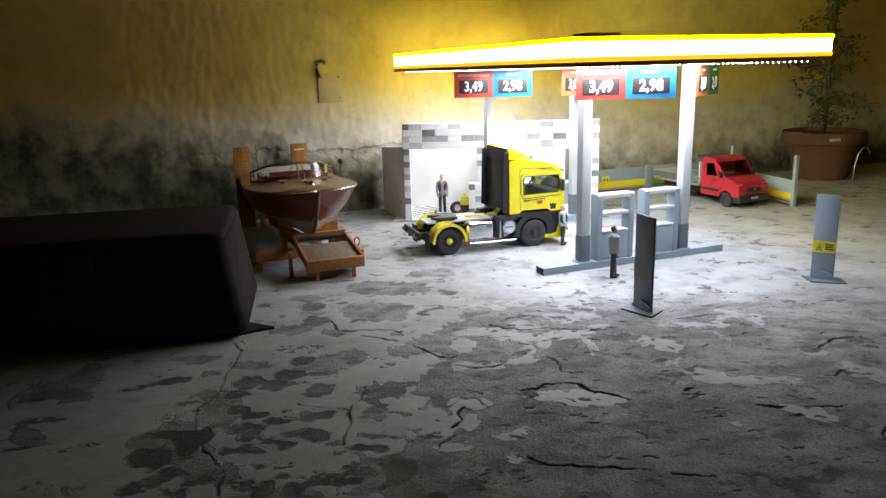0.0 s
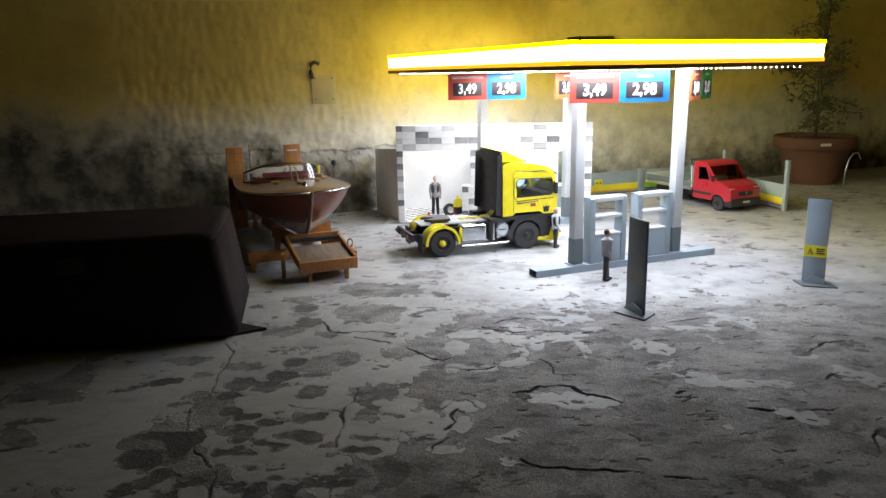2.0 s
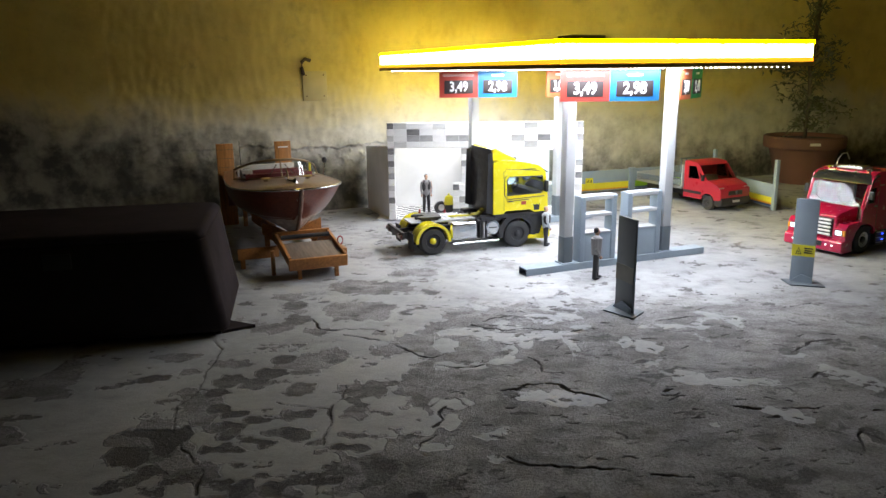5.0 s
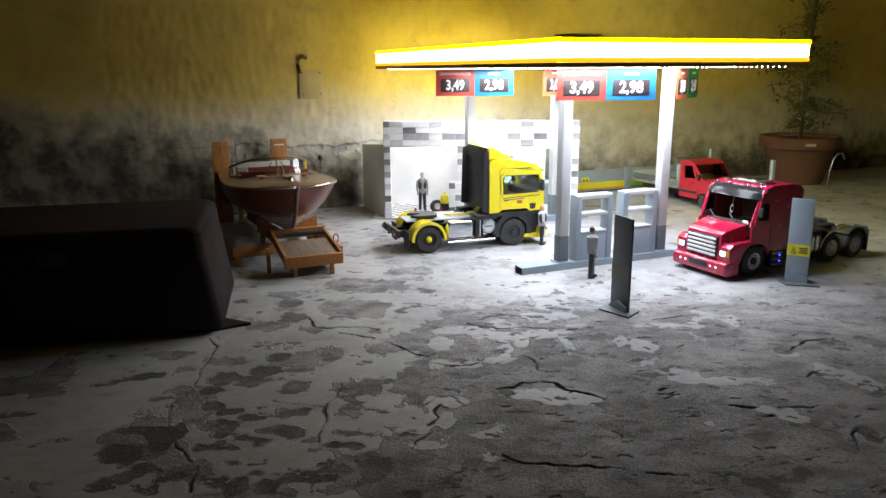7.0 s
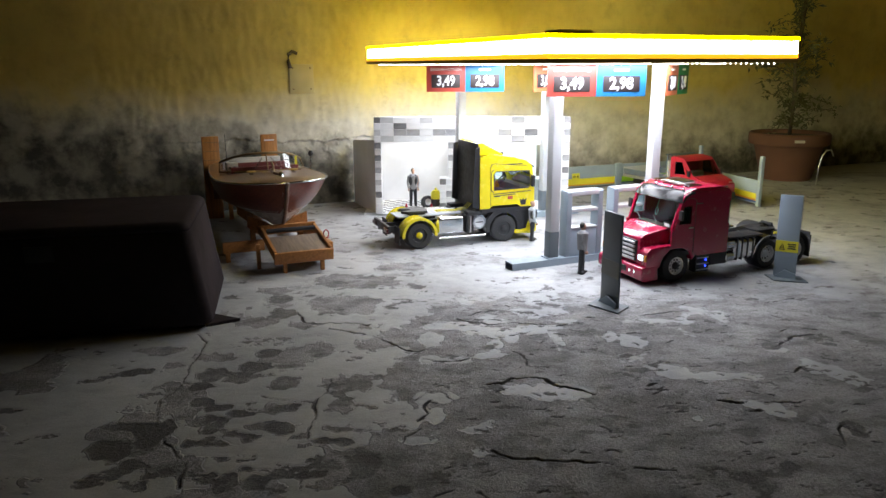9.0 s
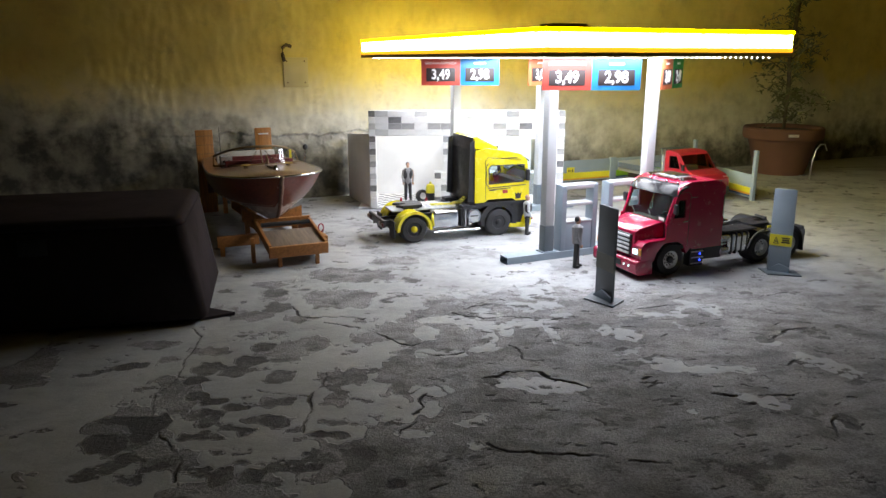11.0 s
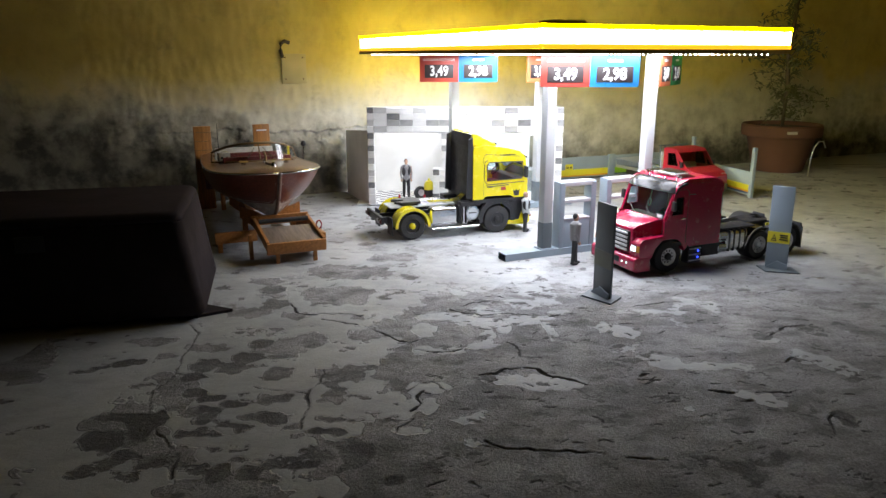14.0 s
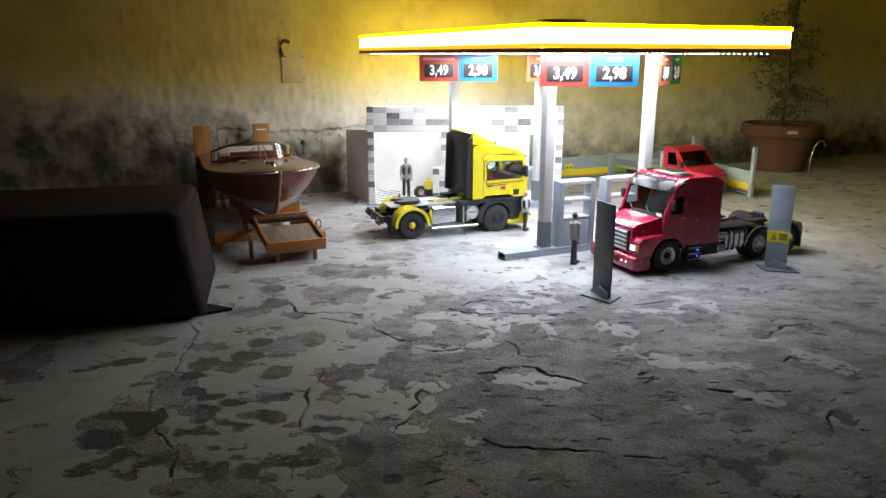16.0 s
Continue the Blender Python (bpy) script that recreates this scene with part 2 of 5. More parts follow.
def cyl(bm, p, q, r, seg=16, r2=None):
    p, q = Vector(p), Vector(q)
    d = q - p
    m = Matrix.Translation((p + q) / 2) @ d.to_track_quat("Z", "Y").to_matrix().to_4x4()
    bmesh.ops.create_cone(bm, cap_ends=True, segments=seg, radius1=r, radius2=r if r2 is None else r2, depth=d.length, matrix=m)
    return bm


def ball(bm, c, r, s=(1, 1, 1), m=None, seg=14):
    bmesh.ops.create_uvsphere(bm, u_segments=seg, v_segments=max(6, seg // 2 + 1), radius=r, matrix=(m or Matrix()) @ Matrix.Translation(c) @ Matrix.Diagonal((*s, 1)))
    return bm


def plate(bm, outer, holes=(), thick=0.004, to=None, bevel=0.0):
    """A flat plate with holes, drawn in (a, b), pushed back by thick; to turns (a, b, depth) into a place."""
    to = to or (lambda a, b, d: (a, 0 + d, b))
    loops, edges = [], []
    for pts in (outer, *holes):
        vs = [bm.verts.new((a, b, 0)) for a, b in pts]
        loops.append(vs)
        edges += [bm.edges.new((vs[i], vs[(i + 1) % len(vs)])) for i in range(len(vs))]
    faces = [g for g in bmesh.ops.triangle_fill(bm, use_beauty=True, edges=edges)["geom"] if isinstance(g, bmesh.types.BMFace)]
    if holes:
        for f in list(faces):
            c = f.calc_center_median()
            for pts in holes:
                inside, n = False, len(pts)
                for i in range(n):
                    (x0, y0), (x1, y1) = pts[i], pts[i - 1]
                    if (y0 > c.y) != (y1 > c.y) and c.x < (x1 - x0) * (c.y - y0) / (y1 - y0) + x0:
                        inside = not inside
                if inside:
                    bm.faces.remove(f)
                    faces.remove(f)
                    break
    ext = bmesh.ops.extrude_face_region(bm, geom=faces)["geom"]
    back = [v for v in ext if isinstance(v, bmesh.types.BMVert)]
    for v in back:
        v.co.z = thick
    front = [v for lp in loops for v in lp]
    for v in {*front, *back}:
        v.co = Vector(to(v.co.x, v.co.y, v.co.z))
    bmesh.ops.recalc_face_normals(bm, faces=bm.faces[:])
    return bm


def prism(bm, pts, y0, y1, bevel=0.0, seg=2, taper=None):
    """A side profile of (x, z) points pulled from y0 to y1."""
    a = [bm.verts.new((x, y0, z)) for x, z in pts]
    b = [bm.verts.new((x, y1, z)) for x, z in pts]
    if taper:
        for v in (*a, *b):
            v.co.y *= taper(v.co.x, v.co.z)
    n = len(pts)
    fs = [bm.faces.new(a), bm.faces.new(b[::-1])] + [bm.faces.new((a[i], b[i], b[(i + 1) % n], a[(i + 1) % n])) for i in range(n)]
    bmesh.ops.recalc_face_normals(bm, faces=fs)
    if bevel:
        bmesh.ops.bevel(bm, geom=list({e for f in fs for e in f.edges}), offset=bevel, segments=seg, affect="EDGES", profile=0.6)
    return bm


def lathe(bm, profile, axis="z", seg=28):
    """Turns (radius, height) points about an axis through the origin."""
    rings = []
    for r, h in profile:
        ring = []
        for k in range(seg):
            a = 2 * math.pi * k / seg
            c, s = r * math.cos(a), r * math.sin(a)
            ring.append(bm.verts.new((c, s, h) if axis == "z" else (c, h, s)))
        rings.append(ring)
    for p, q in zip(rings, rings[1:]):
        for k in range(seg):
            bm.faces.new((p[k], p[(k + 1) % seg], q[(k + 1) % seg], q[k]))
    bmesh.ops.recalc_face_normals(bm, faces=bm.faces[:])
    return bm


def tube(bm, pts, r, seg=8, closed=False):
    """One bent tube through the points."""
    pts = [Vector(p) for p in pts]
    n = len(pts)
    rings = []
    for i, p in enumerate(pts):
        a, b = (pts[i - 1], pts[(i + 1) % n]) if closed else (pts[max(0, i - 1)], pts[min(n - 1, i + 1)])
        m = (b - a).to_track_quat("Z", "Y").to_matrix()
        rings.append([bm.verts.new(p + m @ Vector((r * math.cos(6.28319 * k / seg), r * math.sin(6.28319 * k / seg), 0))) for k in range(seg)])
    for i in range(n if closed else n - 1):
        p, q = rings[i], rings[(i + 1) % n]
        for k in range(seg):
            bm.faces.new((p[k], p[(k + 1) % seg], q[(k + 1) % seg], q[k]))
    if not closed:
        bm.faces.new(rings[0][::-1])
        bm.faces.new(rings[-1])
    return bm


def mesh_of(name, bm, material, smooth=35):
    for f in bm.faces:
        f.smooth = True
    lim = radians(smooth)
    for e in bm.edges:
        e.smooth = len(e.link_faces) == 2 and e.calc_face_angle(0) < lim
    me = bpy.data.meshes.new(name)
    bm.to_mesh(me)
    bm.free()
    me.materials.append(material)
    return me


def part(name, bm, material, parent=None, label="", m=None):
    ob = new(name, mesh_of(name, bm, material))
    ob.parent = parent
    if m is not None:
        ob.matrix_basis = m
    return tagged(ob, label)


def thing(name, m, label, category, group=""):
    ob = new(name)
    ob.empty_display_size = 0.05
    ob.matrix_basis = m
    return tagged(ob, label, category, group)


def B():
    return bmesh.new()


def lettering(name, text, height, material, parent, m, label="", bold=0.0):
    cu = bpy.data.curves.new(name, "FONT")
    cu.body, cu.size, cu.extrude, cu.offset, cu.align_x, cu.align_y, cu.resolution_u = text, height, 0.0006, bold, "CENTER", "CENTER", 3
    tmp = bpy.data.objects.new(name, cu)
    me = bpy.data.meshes.new_from_object(tmp)
    bpy.data.objects.remove(tmp)
    me.materials.append(material)
    ob = new(name, me)
    ob.parent, ob.matrix_basis = parent, m
    return tagged(ob, label)

# ---- floor and walls ----
WALL0 = Vector((-0.36, 2.80, 0))       # a foot point of the back wall


def smooth_step(a, b, x):
    x = min(1.0, max(0.0, (x - a) / (b - a)))
    return x * x * (3 - 2 * x)


# worn hollows by stretch of floor: x, y, half width, half depth, how deep
PITS_BY_CASE = [(-0.539, 1.268, 0.043, 0.020, 0.5), (-0.564, 1.163, 0.020, 0.014, 0.9), (-0.529, 1.175, 0.017, 0.012, 0.9), (-0.488, 1.199, 0.020, 0.013, 0.5), (-0.461, 1.112, 0.021, 0.018, 0.5), (-0.408, 1.162, 0.024, 0.026, 1), (-0.411, 1.112, 0.024, 0.020, 1), (-0.358, 1.155, 0.028, 0.023, 1), (-0.344, 1.193, 0.026, 0.032, 1), (-0.428, 1.237, 0.037, 0.019, 0.6), (-0.333, 1.258, 0.021, 0.022, 0.7), (-0.279, 1.127, 0.024, 0.025, 0.7), (-0.284, 1.198, 0.020, 0.012, 0.5), (-0.390, 1.053, 0.020, 0.018, 1), (-0.357, 1.034, 0.020, 0.012, 1), (-0.351, 1.002, 0.024, 0.011, 1), (-0.325, 1.017, 0.019, 0.013, 1), (-0.348, 0.970, 0.017, 0.015, 0.9)]
PITS_NEAR = [(-0.480, 0.977, 0.030, 0.016, 1), (-0.429, 0.967, 0.030, 0.027, 1), (-0.433, 0.933, 0.020, 0.023, 1), (-0.386, 0.988, 0.021, 0.011, 0.6), (-0.348, 0.926, 0.028, 0.011, 1), (-0.477, 0.905, 0.032, 0.028, 0.9), (-0.422, 0.868, 0.023, 0.013, 1), (-0.464, 0.834, 0.015, 0.013, 0.9), (-0.290, 0.950, 0.017, 0.012, 1), (-0.249, 0.967, 0.023, 0.019, 1), (-0.271, 0.974, 0.025, 0.016, 0.6), (-0.263, 1.034, 0.028, 0.017, 0.6), (-0.168, 1.047, 0.022, 0.024, 0.5), (-0.241, 1.277, 0.027, 0.036, 0.5), (-0.169, 1.127, 0.043, 0.033, 0.6), (-0.165, 0.934, 0.029, 0.010, 1), (-0.161, 0.967, 0.023, 0.010, 0.7)]
PITS_MIDDLE = [(-0.169, 0.850, 0.012, 0.011, 0.9), (-0.219, 0.848, 0.016, 0.015, 0.8), (-0.192, 0.846, 0.009, 0.009, 0.9), (-0.287, 0.824, 0.018, 0.019, 0.9), (-0.249, 0.822, 0.018, 0.021, 1), (-0.117, 0.870, 0.024, 0.040, 0.7), (-0.403, 1.427, 0.048, 0.031, 0.5), (-0.387, 1.578, 0.026, 0.033, 0.7), (-0.359, 1.476, 0.029, 0.033, 0.6), (-0.267, 1.733, 0.064, 0.049, 0.4), (-0.227, 1.535, 0.082, 0.071, 0.4), (-0.298, 1.406, 0.035, 0.020, 0.5), (0.591, 0.968, 0.013, 0.023, 1), (-0.060, 0.810, 0.011, 0.009, 1.2), (0.449, 0.868, 0.015, 0.008, 1), (-0.217, 1.709, 0.097, 0.057, 0.45), (-0.129, 1.848, 0.067, 0.039, 0.4), (-0.408, 1.640, 0.040, 0.027, 0.5), (-0.215, 1.990, 0.022, 0.019, 0.5), (-0.206, 1.748, 0.025, 0.015, 0.7)]
# pale skim coat that still holds
SOUND_BY_ISLAND = [(-0.105, 1.491, 0.061, 0.045), (-0.198, 1.751, 0.036, 0.030), (-0.113, 1.739, 0.031, 0.030), (-0.254, 1.639, 0.040, 0.022), (0.021, 1.402, 0.071, 0.026), (0.111, 1.372, 0.087, 0.022), (0.192, 1.394, 0.057, 0.013), (0.243, 1.426, 0.023, 0.017), (-0.035, 1.327, 0.022, 0.036), (0.089, 1.297, 0.011, 0.046), (0.075, 1.245, 0.033, 0.016), (-0.002, 1.227, 0.053, 0.016), (0.121, 1.341, 0.014, 0.027), (0.209, 1.325, 0.010, 0.045), (0.103, 1.104, 0.035, 0.019)]
SOUND_OPEN = [(0.170, 1.091, 0.050, 0.027), (-0.041, 1.049, 0.014, 0.039), (-0.010, 1.073, 0.022, 0.018), (-0.019, 1.020, 0.012, 0.024), (-0.044, 0.937, 0.019, 0.013), (0.315, 1.345, 0.017, 0.021), (0.353, 1.315, 0.026, 0.032), (0.371, 1.192, 0.027, 0.017), (0.392, 1.166, 0.036, 0.019), (0.447, 1.158, 0.055, 0.014), (0.511, 1.153, 0.026, 0.014), (0.417, 1.431, 0.046, 0.014), (0.612, 1.276, 0.017, 0.011), (-0.131, 1.079, 0.037, 0.029), (-0.168, 1.020, 0.033, 0.022), (0.614, 1.667, 0.066, 0.022)]
CRACKS_MIDDLE = [[(-0.331, 1.487), (-0.310, 1.451), (-0.301, 1.423), (-0.270, 1.412), (-0.212, 1.418), (-0.164, 1.408)],
    [(-0.242, 1.385), (-0.158, 1.350), (-0.110, 1.304), (-0.081, 1.270), (-0.060, 1.265), (-0.039, 1.284)],
    [(-0.054, 1.235), (-0.023, 1.217), (0.018, 1.219), (0.036, 1.232)],
    [(-0.131, 1.569), (-0.110, 1.577), (-0.052, 1.556)],
    [(0.016, 1.443), (0.039, 1.425), (0.079, 1.411), (0.138, 1.421), (0.182, 1.407), (0.203, 1.393), (0.241, 1.413)],
    [(0.120, 1.347), (0.161, 1.371)],
    [(0.041, 1.467), (0.066, 1.489), (0.097, 1.499)],
    [(0.118, 1.269), (0.137, 1.247), (0.137, 1.201), (0.156, 1.193), (0.175, 1.191)],
    [(-0.030, 1.063), (-0.038, 1.034), (-0.034, 1.015), (-0.046, 0.993), (-0.038, 1.002)]]
CRACKS_WEST = [[(-0.053, 1.063), (-0.040, 1.092), (-0.017, 1.098), (-0.003, 1.079), (0.007, 1.059)],
    [(-0.041, 0.967), (-0.060, 0.946), (-0.068, 0.929)],
    [(-0.352, 1.269), (-0.321, 1.272)],
    [(-0.299, 1.074), (-0.261, 1.063), (-0.213, 1.053)],
    [(-0.194, 0.855), (-0.188, 0.809)],
    [(-0.200, 1.143), (-0.199, 1.094), (-0.212, 1.073), (-0.208, 1.034), (-0.201, 1.006), (-0.205, 0.979), (-0.201, 0.937)],
    [(-0.498, 1.353), (-0.466, 1.307), (-0.460, 1.238), (-0.458, 1.187), (-0.447, 1.128), (-0.451, 1.084), (-0.459, 1.064), (-0.450, 1.024), (-0.437, 0.988)],
    [(-0.437, 0.988), (-0.409, 0.937), (-0.375, 0.898), (-0.353, 0.869), (-0.343, 0.828), (-0.338, 0.809)]]
CRACKS_EAST = [[(0.403, 1.466), (0.428, 1.473), (0.474, 1.487), (0.507, 1.497)],
    [(0.595, 1.284), (0.634, 1.304), (0.668, 1.341), (0.701, 1.356), (0.734, 1.356)],
    [(0.456, 1.030), (0.482, 1.029)],
    [(0.498, 1.058), (0.550, 1.058), (0.565, 1.072)],
    [(0.526, 1.043), (0.549, 1.046)],
    [(0.572, 1.176), (0.595, 1.174), (0.634, 1.205)],
    [(0.331, 1.118), (0.347, 1.125)],
    [(0.358, 1.054), (0.371, 1.054)],
    [(0.725, 1.559), (0.779, 1.582)],
    [(0.059, 0.904), (0.087, 0.885), (0.144, 0.881), (0.217, 0.875)],
    [(0.244, 0.863), (0.299, 0.858)],
    [(0.548, 0.923), (0.585, 0.993), (0.607, 0.992)]]
CRACKS_WIDE = [[(0.063, 1.121), (0.091, 1.130), (0.107, 1.148), (0.141, 1.150), (0.164, 1.148), (0.174, 1.119), (0.209, 1.104), (0.233, 1.087)],
    [(0.423, 1.068), (0.442, 1.060), (0.462, 1.054)]]


def build_floor():
    def steps(*runs):
        out = []
        for a, b, d in runs:
            n = max(1, round((b - a) / d))
            out += [a + (b - a) * k / n for k in range(n)]
        return np.array(out + [runs[-1][1]])
    xs = steps((-4, -1.6, 0.3), (-1.6, -0.62, 0.009), (-0.62, 0.80, 0.0021), (0.80, 1.9, 0.009), (1.9, 5, 0.3))
    ys = steps((-3, 0.6, 0.3), (0.6, 1.60, 0.0024), (1.60, 2.6, 0.006), (2.6, 3.6, 0.016), (3.6, 5, 0.3))
    X, Y = np.meshgrid(xs, ys)
    wob, worn, jag, jag2, small = (np.zeros_like(X) for _ in range(5))
    for j, y in enumerate(ys.tolist()):
        for i, x in enumerate(xs.tolist()):
            p = Vector((x, y, 0))
            wob[j, i] = noise.noise(p * 22) * 0.6 + noise.noise(p * 60) * 0.4
            worn[j, i] = noise.fractal(p * 6.5 + Vector((7.3, 1.1, 0)), 0.8, 2.1, 5)
            jag[j, i], jag2[j, i] = noise.fractal(p * 34 + Vector((3, 9, 1)), 0.9, 2.1, 3), noise.noise(p * 50 + Vector((13, 5, 4)))
            small[j, i] = noise.fractal(Vector((x * 19, y * 27, 4.4)), 0.7, 2.2, 4)
    far = np.clip((Y - 1.40) / 0.30, 0, 1)
    east = np.clip((X + 0.15 + 0.06 * wob) / 0.13, 0, 1) * (1 - far)
    near = np.clip((0.98 - Y) / 0.22, 0, 1)
    # skim coat at 0; worn aggregate, thinly bared, below it
    Z = -0.0008 * np.clip((worn + 0.12 * jag + 0.72 * east - 0.30 * (1 - east) * (1 - far) + 0.12 * far + 0.24 * near - 0.02) / (0.10 + 0.30 * far), 0, 1) * (1 - 0.45 * far)

    def reach(x, y, a, b):
        """Ragged distance to an oval, in metres from its rim, negative inside."""
        i0, i1 = np.searchsorted(xs, (x - a - 0.03, x + a + 0.03))
        j0, j1 = np.searchsorted(ys, (y - b - 0.03, y + b + 0.03))
        sl = np.s_[j0:j1, i0:i1]
        r = min(a, b)
        px, py = X[sl] - x + 0.55 * r * wob[sl] + 0.004 * jag2[sl], Y[sl] - y + 0.5 * r * jag2[sl] - 0.3 * r * wob[sl]
        d = (np.sqrt((px / a) ** 2 + (py / b) ** 2) - 1) * r
        return sl, d + 0.0085 * jag[sl] + 0.003 * small[sl]

    for oval in SOUND_BY_ISLAND + SOUND_OPEN:
        sl, d = reach(*oval)
        Z[sl] = np.maximum(Z[sl], -0.0009 + 0.0009 * np.clip((0.003 - d) / 0.004, 0, 1))
    for x, y, a, b, deep in PITS_BY_CASE + PITS_NEAR + PITS_MIDDLE:
        sl, d = reach(x, y, a, b)
        Z[sl] = np.minimum(Z[sl], -0.0015 * (0.35 + 0.65 * deep) * (1 + 0.22 * worn[sl]) * np.clip((0.003 - d) / 0.0045, 0, 1))
    # small spalls
    Z = np.minimum(Z, -0.0013 * np.clip((small - 0.60 + 0.12 * east + 0.24 * near * (1 - east)) / 0.06, 0, 1))
    Z += 0.00016 * wob + 0.00012 * small + (0.00026 * worn + 0.00010 * jag) * (0.35 + 0.65 * east)
    rng = random.Random(11)
    fine = []
    for k in range(430):
        x, y = rng.uniform(-0.05, 0.80), 0.66 + 1.0 * rng.random() ** 1.4
        a = rng.gauss(0.0, 0.16)
        line = [(x, y)]
        for _ in range(rng.randint(2, 4)):
            a += rng.gauss(0, 0.32)
            st = rng.uniform(0.002, 0.009)
            line.append((line[-1][0] + st * math.cos(a), line[-1][1] + st * math.sin(a) * 0.8))
        fine.append(line)
    for group, deep, wide, lip in ((CRACKS_MIDDLE + CRACKS_EAST, 0.0045, 0.0017, 0.0), (CRACKS_WEST, 0.0034, 0.0013, 0.0), (fine, 0.0034, 0.0014, 0.0), (CRACKS_WIDE, 0.0060, 0.0024, 0.0005)):
        for line in group:
            for (x0, y0), (x1, y1) in zip(line, line[1:]):
                i0, i1 = np.searchsorted(xs, (min(x0, x1) - 0.04, max(x0, x1) + 0.04))
                j0, j1 = np.searchsorted(ys, (min(y0, y1) - 0.04, max(y0, y1) + 0.04))
                sl = np.s_[j0:j1, i0:i1]
                x, y, dx, dy = X[sl] + 0.0045 * jag[sl] + 0.003 * wob[sl], Y[sl] + 0.006 * jag2[sl] - 0.004 * wob[sl], x1 - x0, y1 - y0
                s = np.clip(((x - x0) * dx + (y - y0) * dy) / max(dx * dx + dy * dy, 1e-9), 0, 1)
                d = np.hypot(x - x0 - s * dx, y - y0 - s * dy)
                if lip:
                    over = ((y - y0) * dx - (x - x0) * dy) * (1 if dx > 0 else -1) > 0
                    Z[sl] += np.where(over & (s > 0) & (s < 1), lip * np.clip(1 - d / 0.022, 0, 1), 0)
                Z[sl] = np.minimum(Z[sl], -deep * np.clip((wide * (1.15 + 1.2 * wob[sl] + 0.9 * jag[sl]) - d) / 0.0022 + 0.12, 0, 1))
    nx, ny = len(xs), len(ys)
    verts = np.stack([X, Y, Z], -1).reshape(-1, 3)
    q = np.arange((ny - 1) * (nx - 1))
    a = (q // (nx - 1)) * nx + q % (nx - 1)
    faces = np.stack([a, a + 1, a + 1 + nx, a + nx], -1)
    me = bpy.data.meshes.new("floor")
    me.from_pydata(verts.tolist(), [], faces.tolist())
    me.polygons.foreach_set("use_smooth", np.ones(len(me.polygons), dtype=bool))
    me.materials.append(M["floor"])
    tagged(new("floor", me), "grey worn concrete floor, cracked, with flaking skim coat", "floor", kind="structure")


build_floor()


def build_wall():
    """The back wall, with the ledge where the plaster has come off."""
    bm = B()
    along = [-1.75 + 0.02 * k for k in range(43)] + [-0.89 + 0.0042 * k for k in range(400)] + [0.79 + 0.014 * k for k in range(191)]
    up = [-0.02 + 0.0085 * k for k in range(22)] + [0.167 + 0.0034 * k for k in range(45)] + [0.320 + 0.0125 * k for k in range(95)]
    n = len(along) - 1
    rows = []
    for z in up:
        row = []
        for a in along:
            p = Vector((a * 3, z * 3, 2.0))
            d = 0.006 * noise.fractal(p, 0.8, 2.0, 4) + 0.002 * noise.noise(p * 14)
            line = 0.245 + 0.03 * noise.noise(Vector((a * 2.1, 3.3, 0))) + 0.014 * noise.noise(Vector((a * 11, 1.3, 0))) + 0.009 * noise.noise(Vector((a * 44, 2.3, 0))) + 0.004 * noise.noise(Vector((a * 130, 5.3, 0)))
            bare = smooth_step(-0.75, -0.4, a) * smooth_step(0.9, 0.3, a)
            d -= 0.0085 * smooth_step(0.0, 0.0035, line - z) * bare
            # flakes still hanging on below the broken edge
            d += 0.004 * smooth_step(0.18, 0.24, noise.fractal(p * 9, 0.7, 2.1, 3)) * bare * smooth_step(0.07, 0.0, abs(line - 0.03 - z))
            row.append(bm.verts.new((a, -d, z)))
        rows.append(row)
    for r0, r1 in zip(rows, rows[1:]):
        for i in range(n):
            bm.faces.new((r0[i], r0[i + 1], r1[i + 1], r1[i]))
    box(bm, (0.85, 0.12, 1.28), (5.2, 0.16, 2.6))
    box(bm, (-2.85, 0.11, 1.28), (2.2, 0.16, 2.6))
    ob = new("wall_north", mesh_of("wall_north", bm, M["wall"], 80))
    ob.matrix_basis = Matrix.Translation(WALL0) @ Euler((0, 0, U - 0.02)).to_matrix().to_4x4()
    tagged(ob, "old plastered wall, ochre above, grey, mouldy and flaking below, shade painted in at the left", "wall", kind="structure")


build_wall()
# unseen walls and ceiling: dark ones cut bounce light, the pale east one adds some
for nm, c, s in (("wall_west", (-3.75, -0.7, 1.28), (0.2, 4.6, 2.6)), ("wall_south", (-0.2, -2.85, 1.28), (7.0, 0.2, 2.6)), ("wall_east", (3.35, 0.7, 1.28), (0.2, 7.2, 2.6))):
    tagged(part(nm, box(B(), c, s), M["wall" if nm == "wall_east" else "low_bounce"]), "unseen wall, tone set for bounce light", "wall", kind="structure")
tagged(part("ceiling", box(B(), (-0.2, 0.6, 2.66), (7.6, 7.6, 0.12)), M["low_bounce"]), "unseen dark ceiling, added to hold bounce light down", "ceiling", kind="structure")

# ---- canopy and pump islands ----
COL = [(0.2135, 0.300), (0.530, 0.300), (0.2075, 0.862), (0.5275, 0.862)]
Z_CAN, H_FAS = 0.516, 0.060


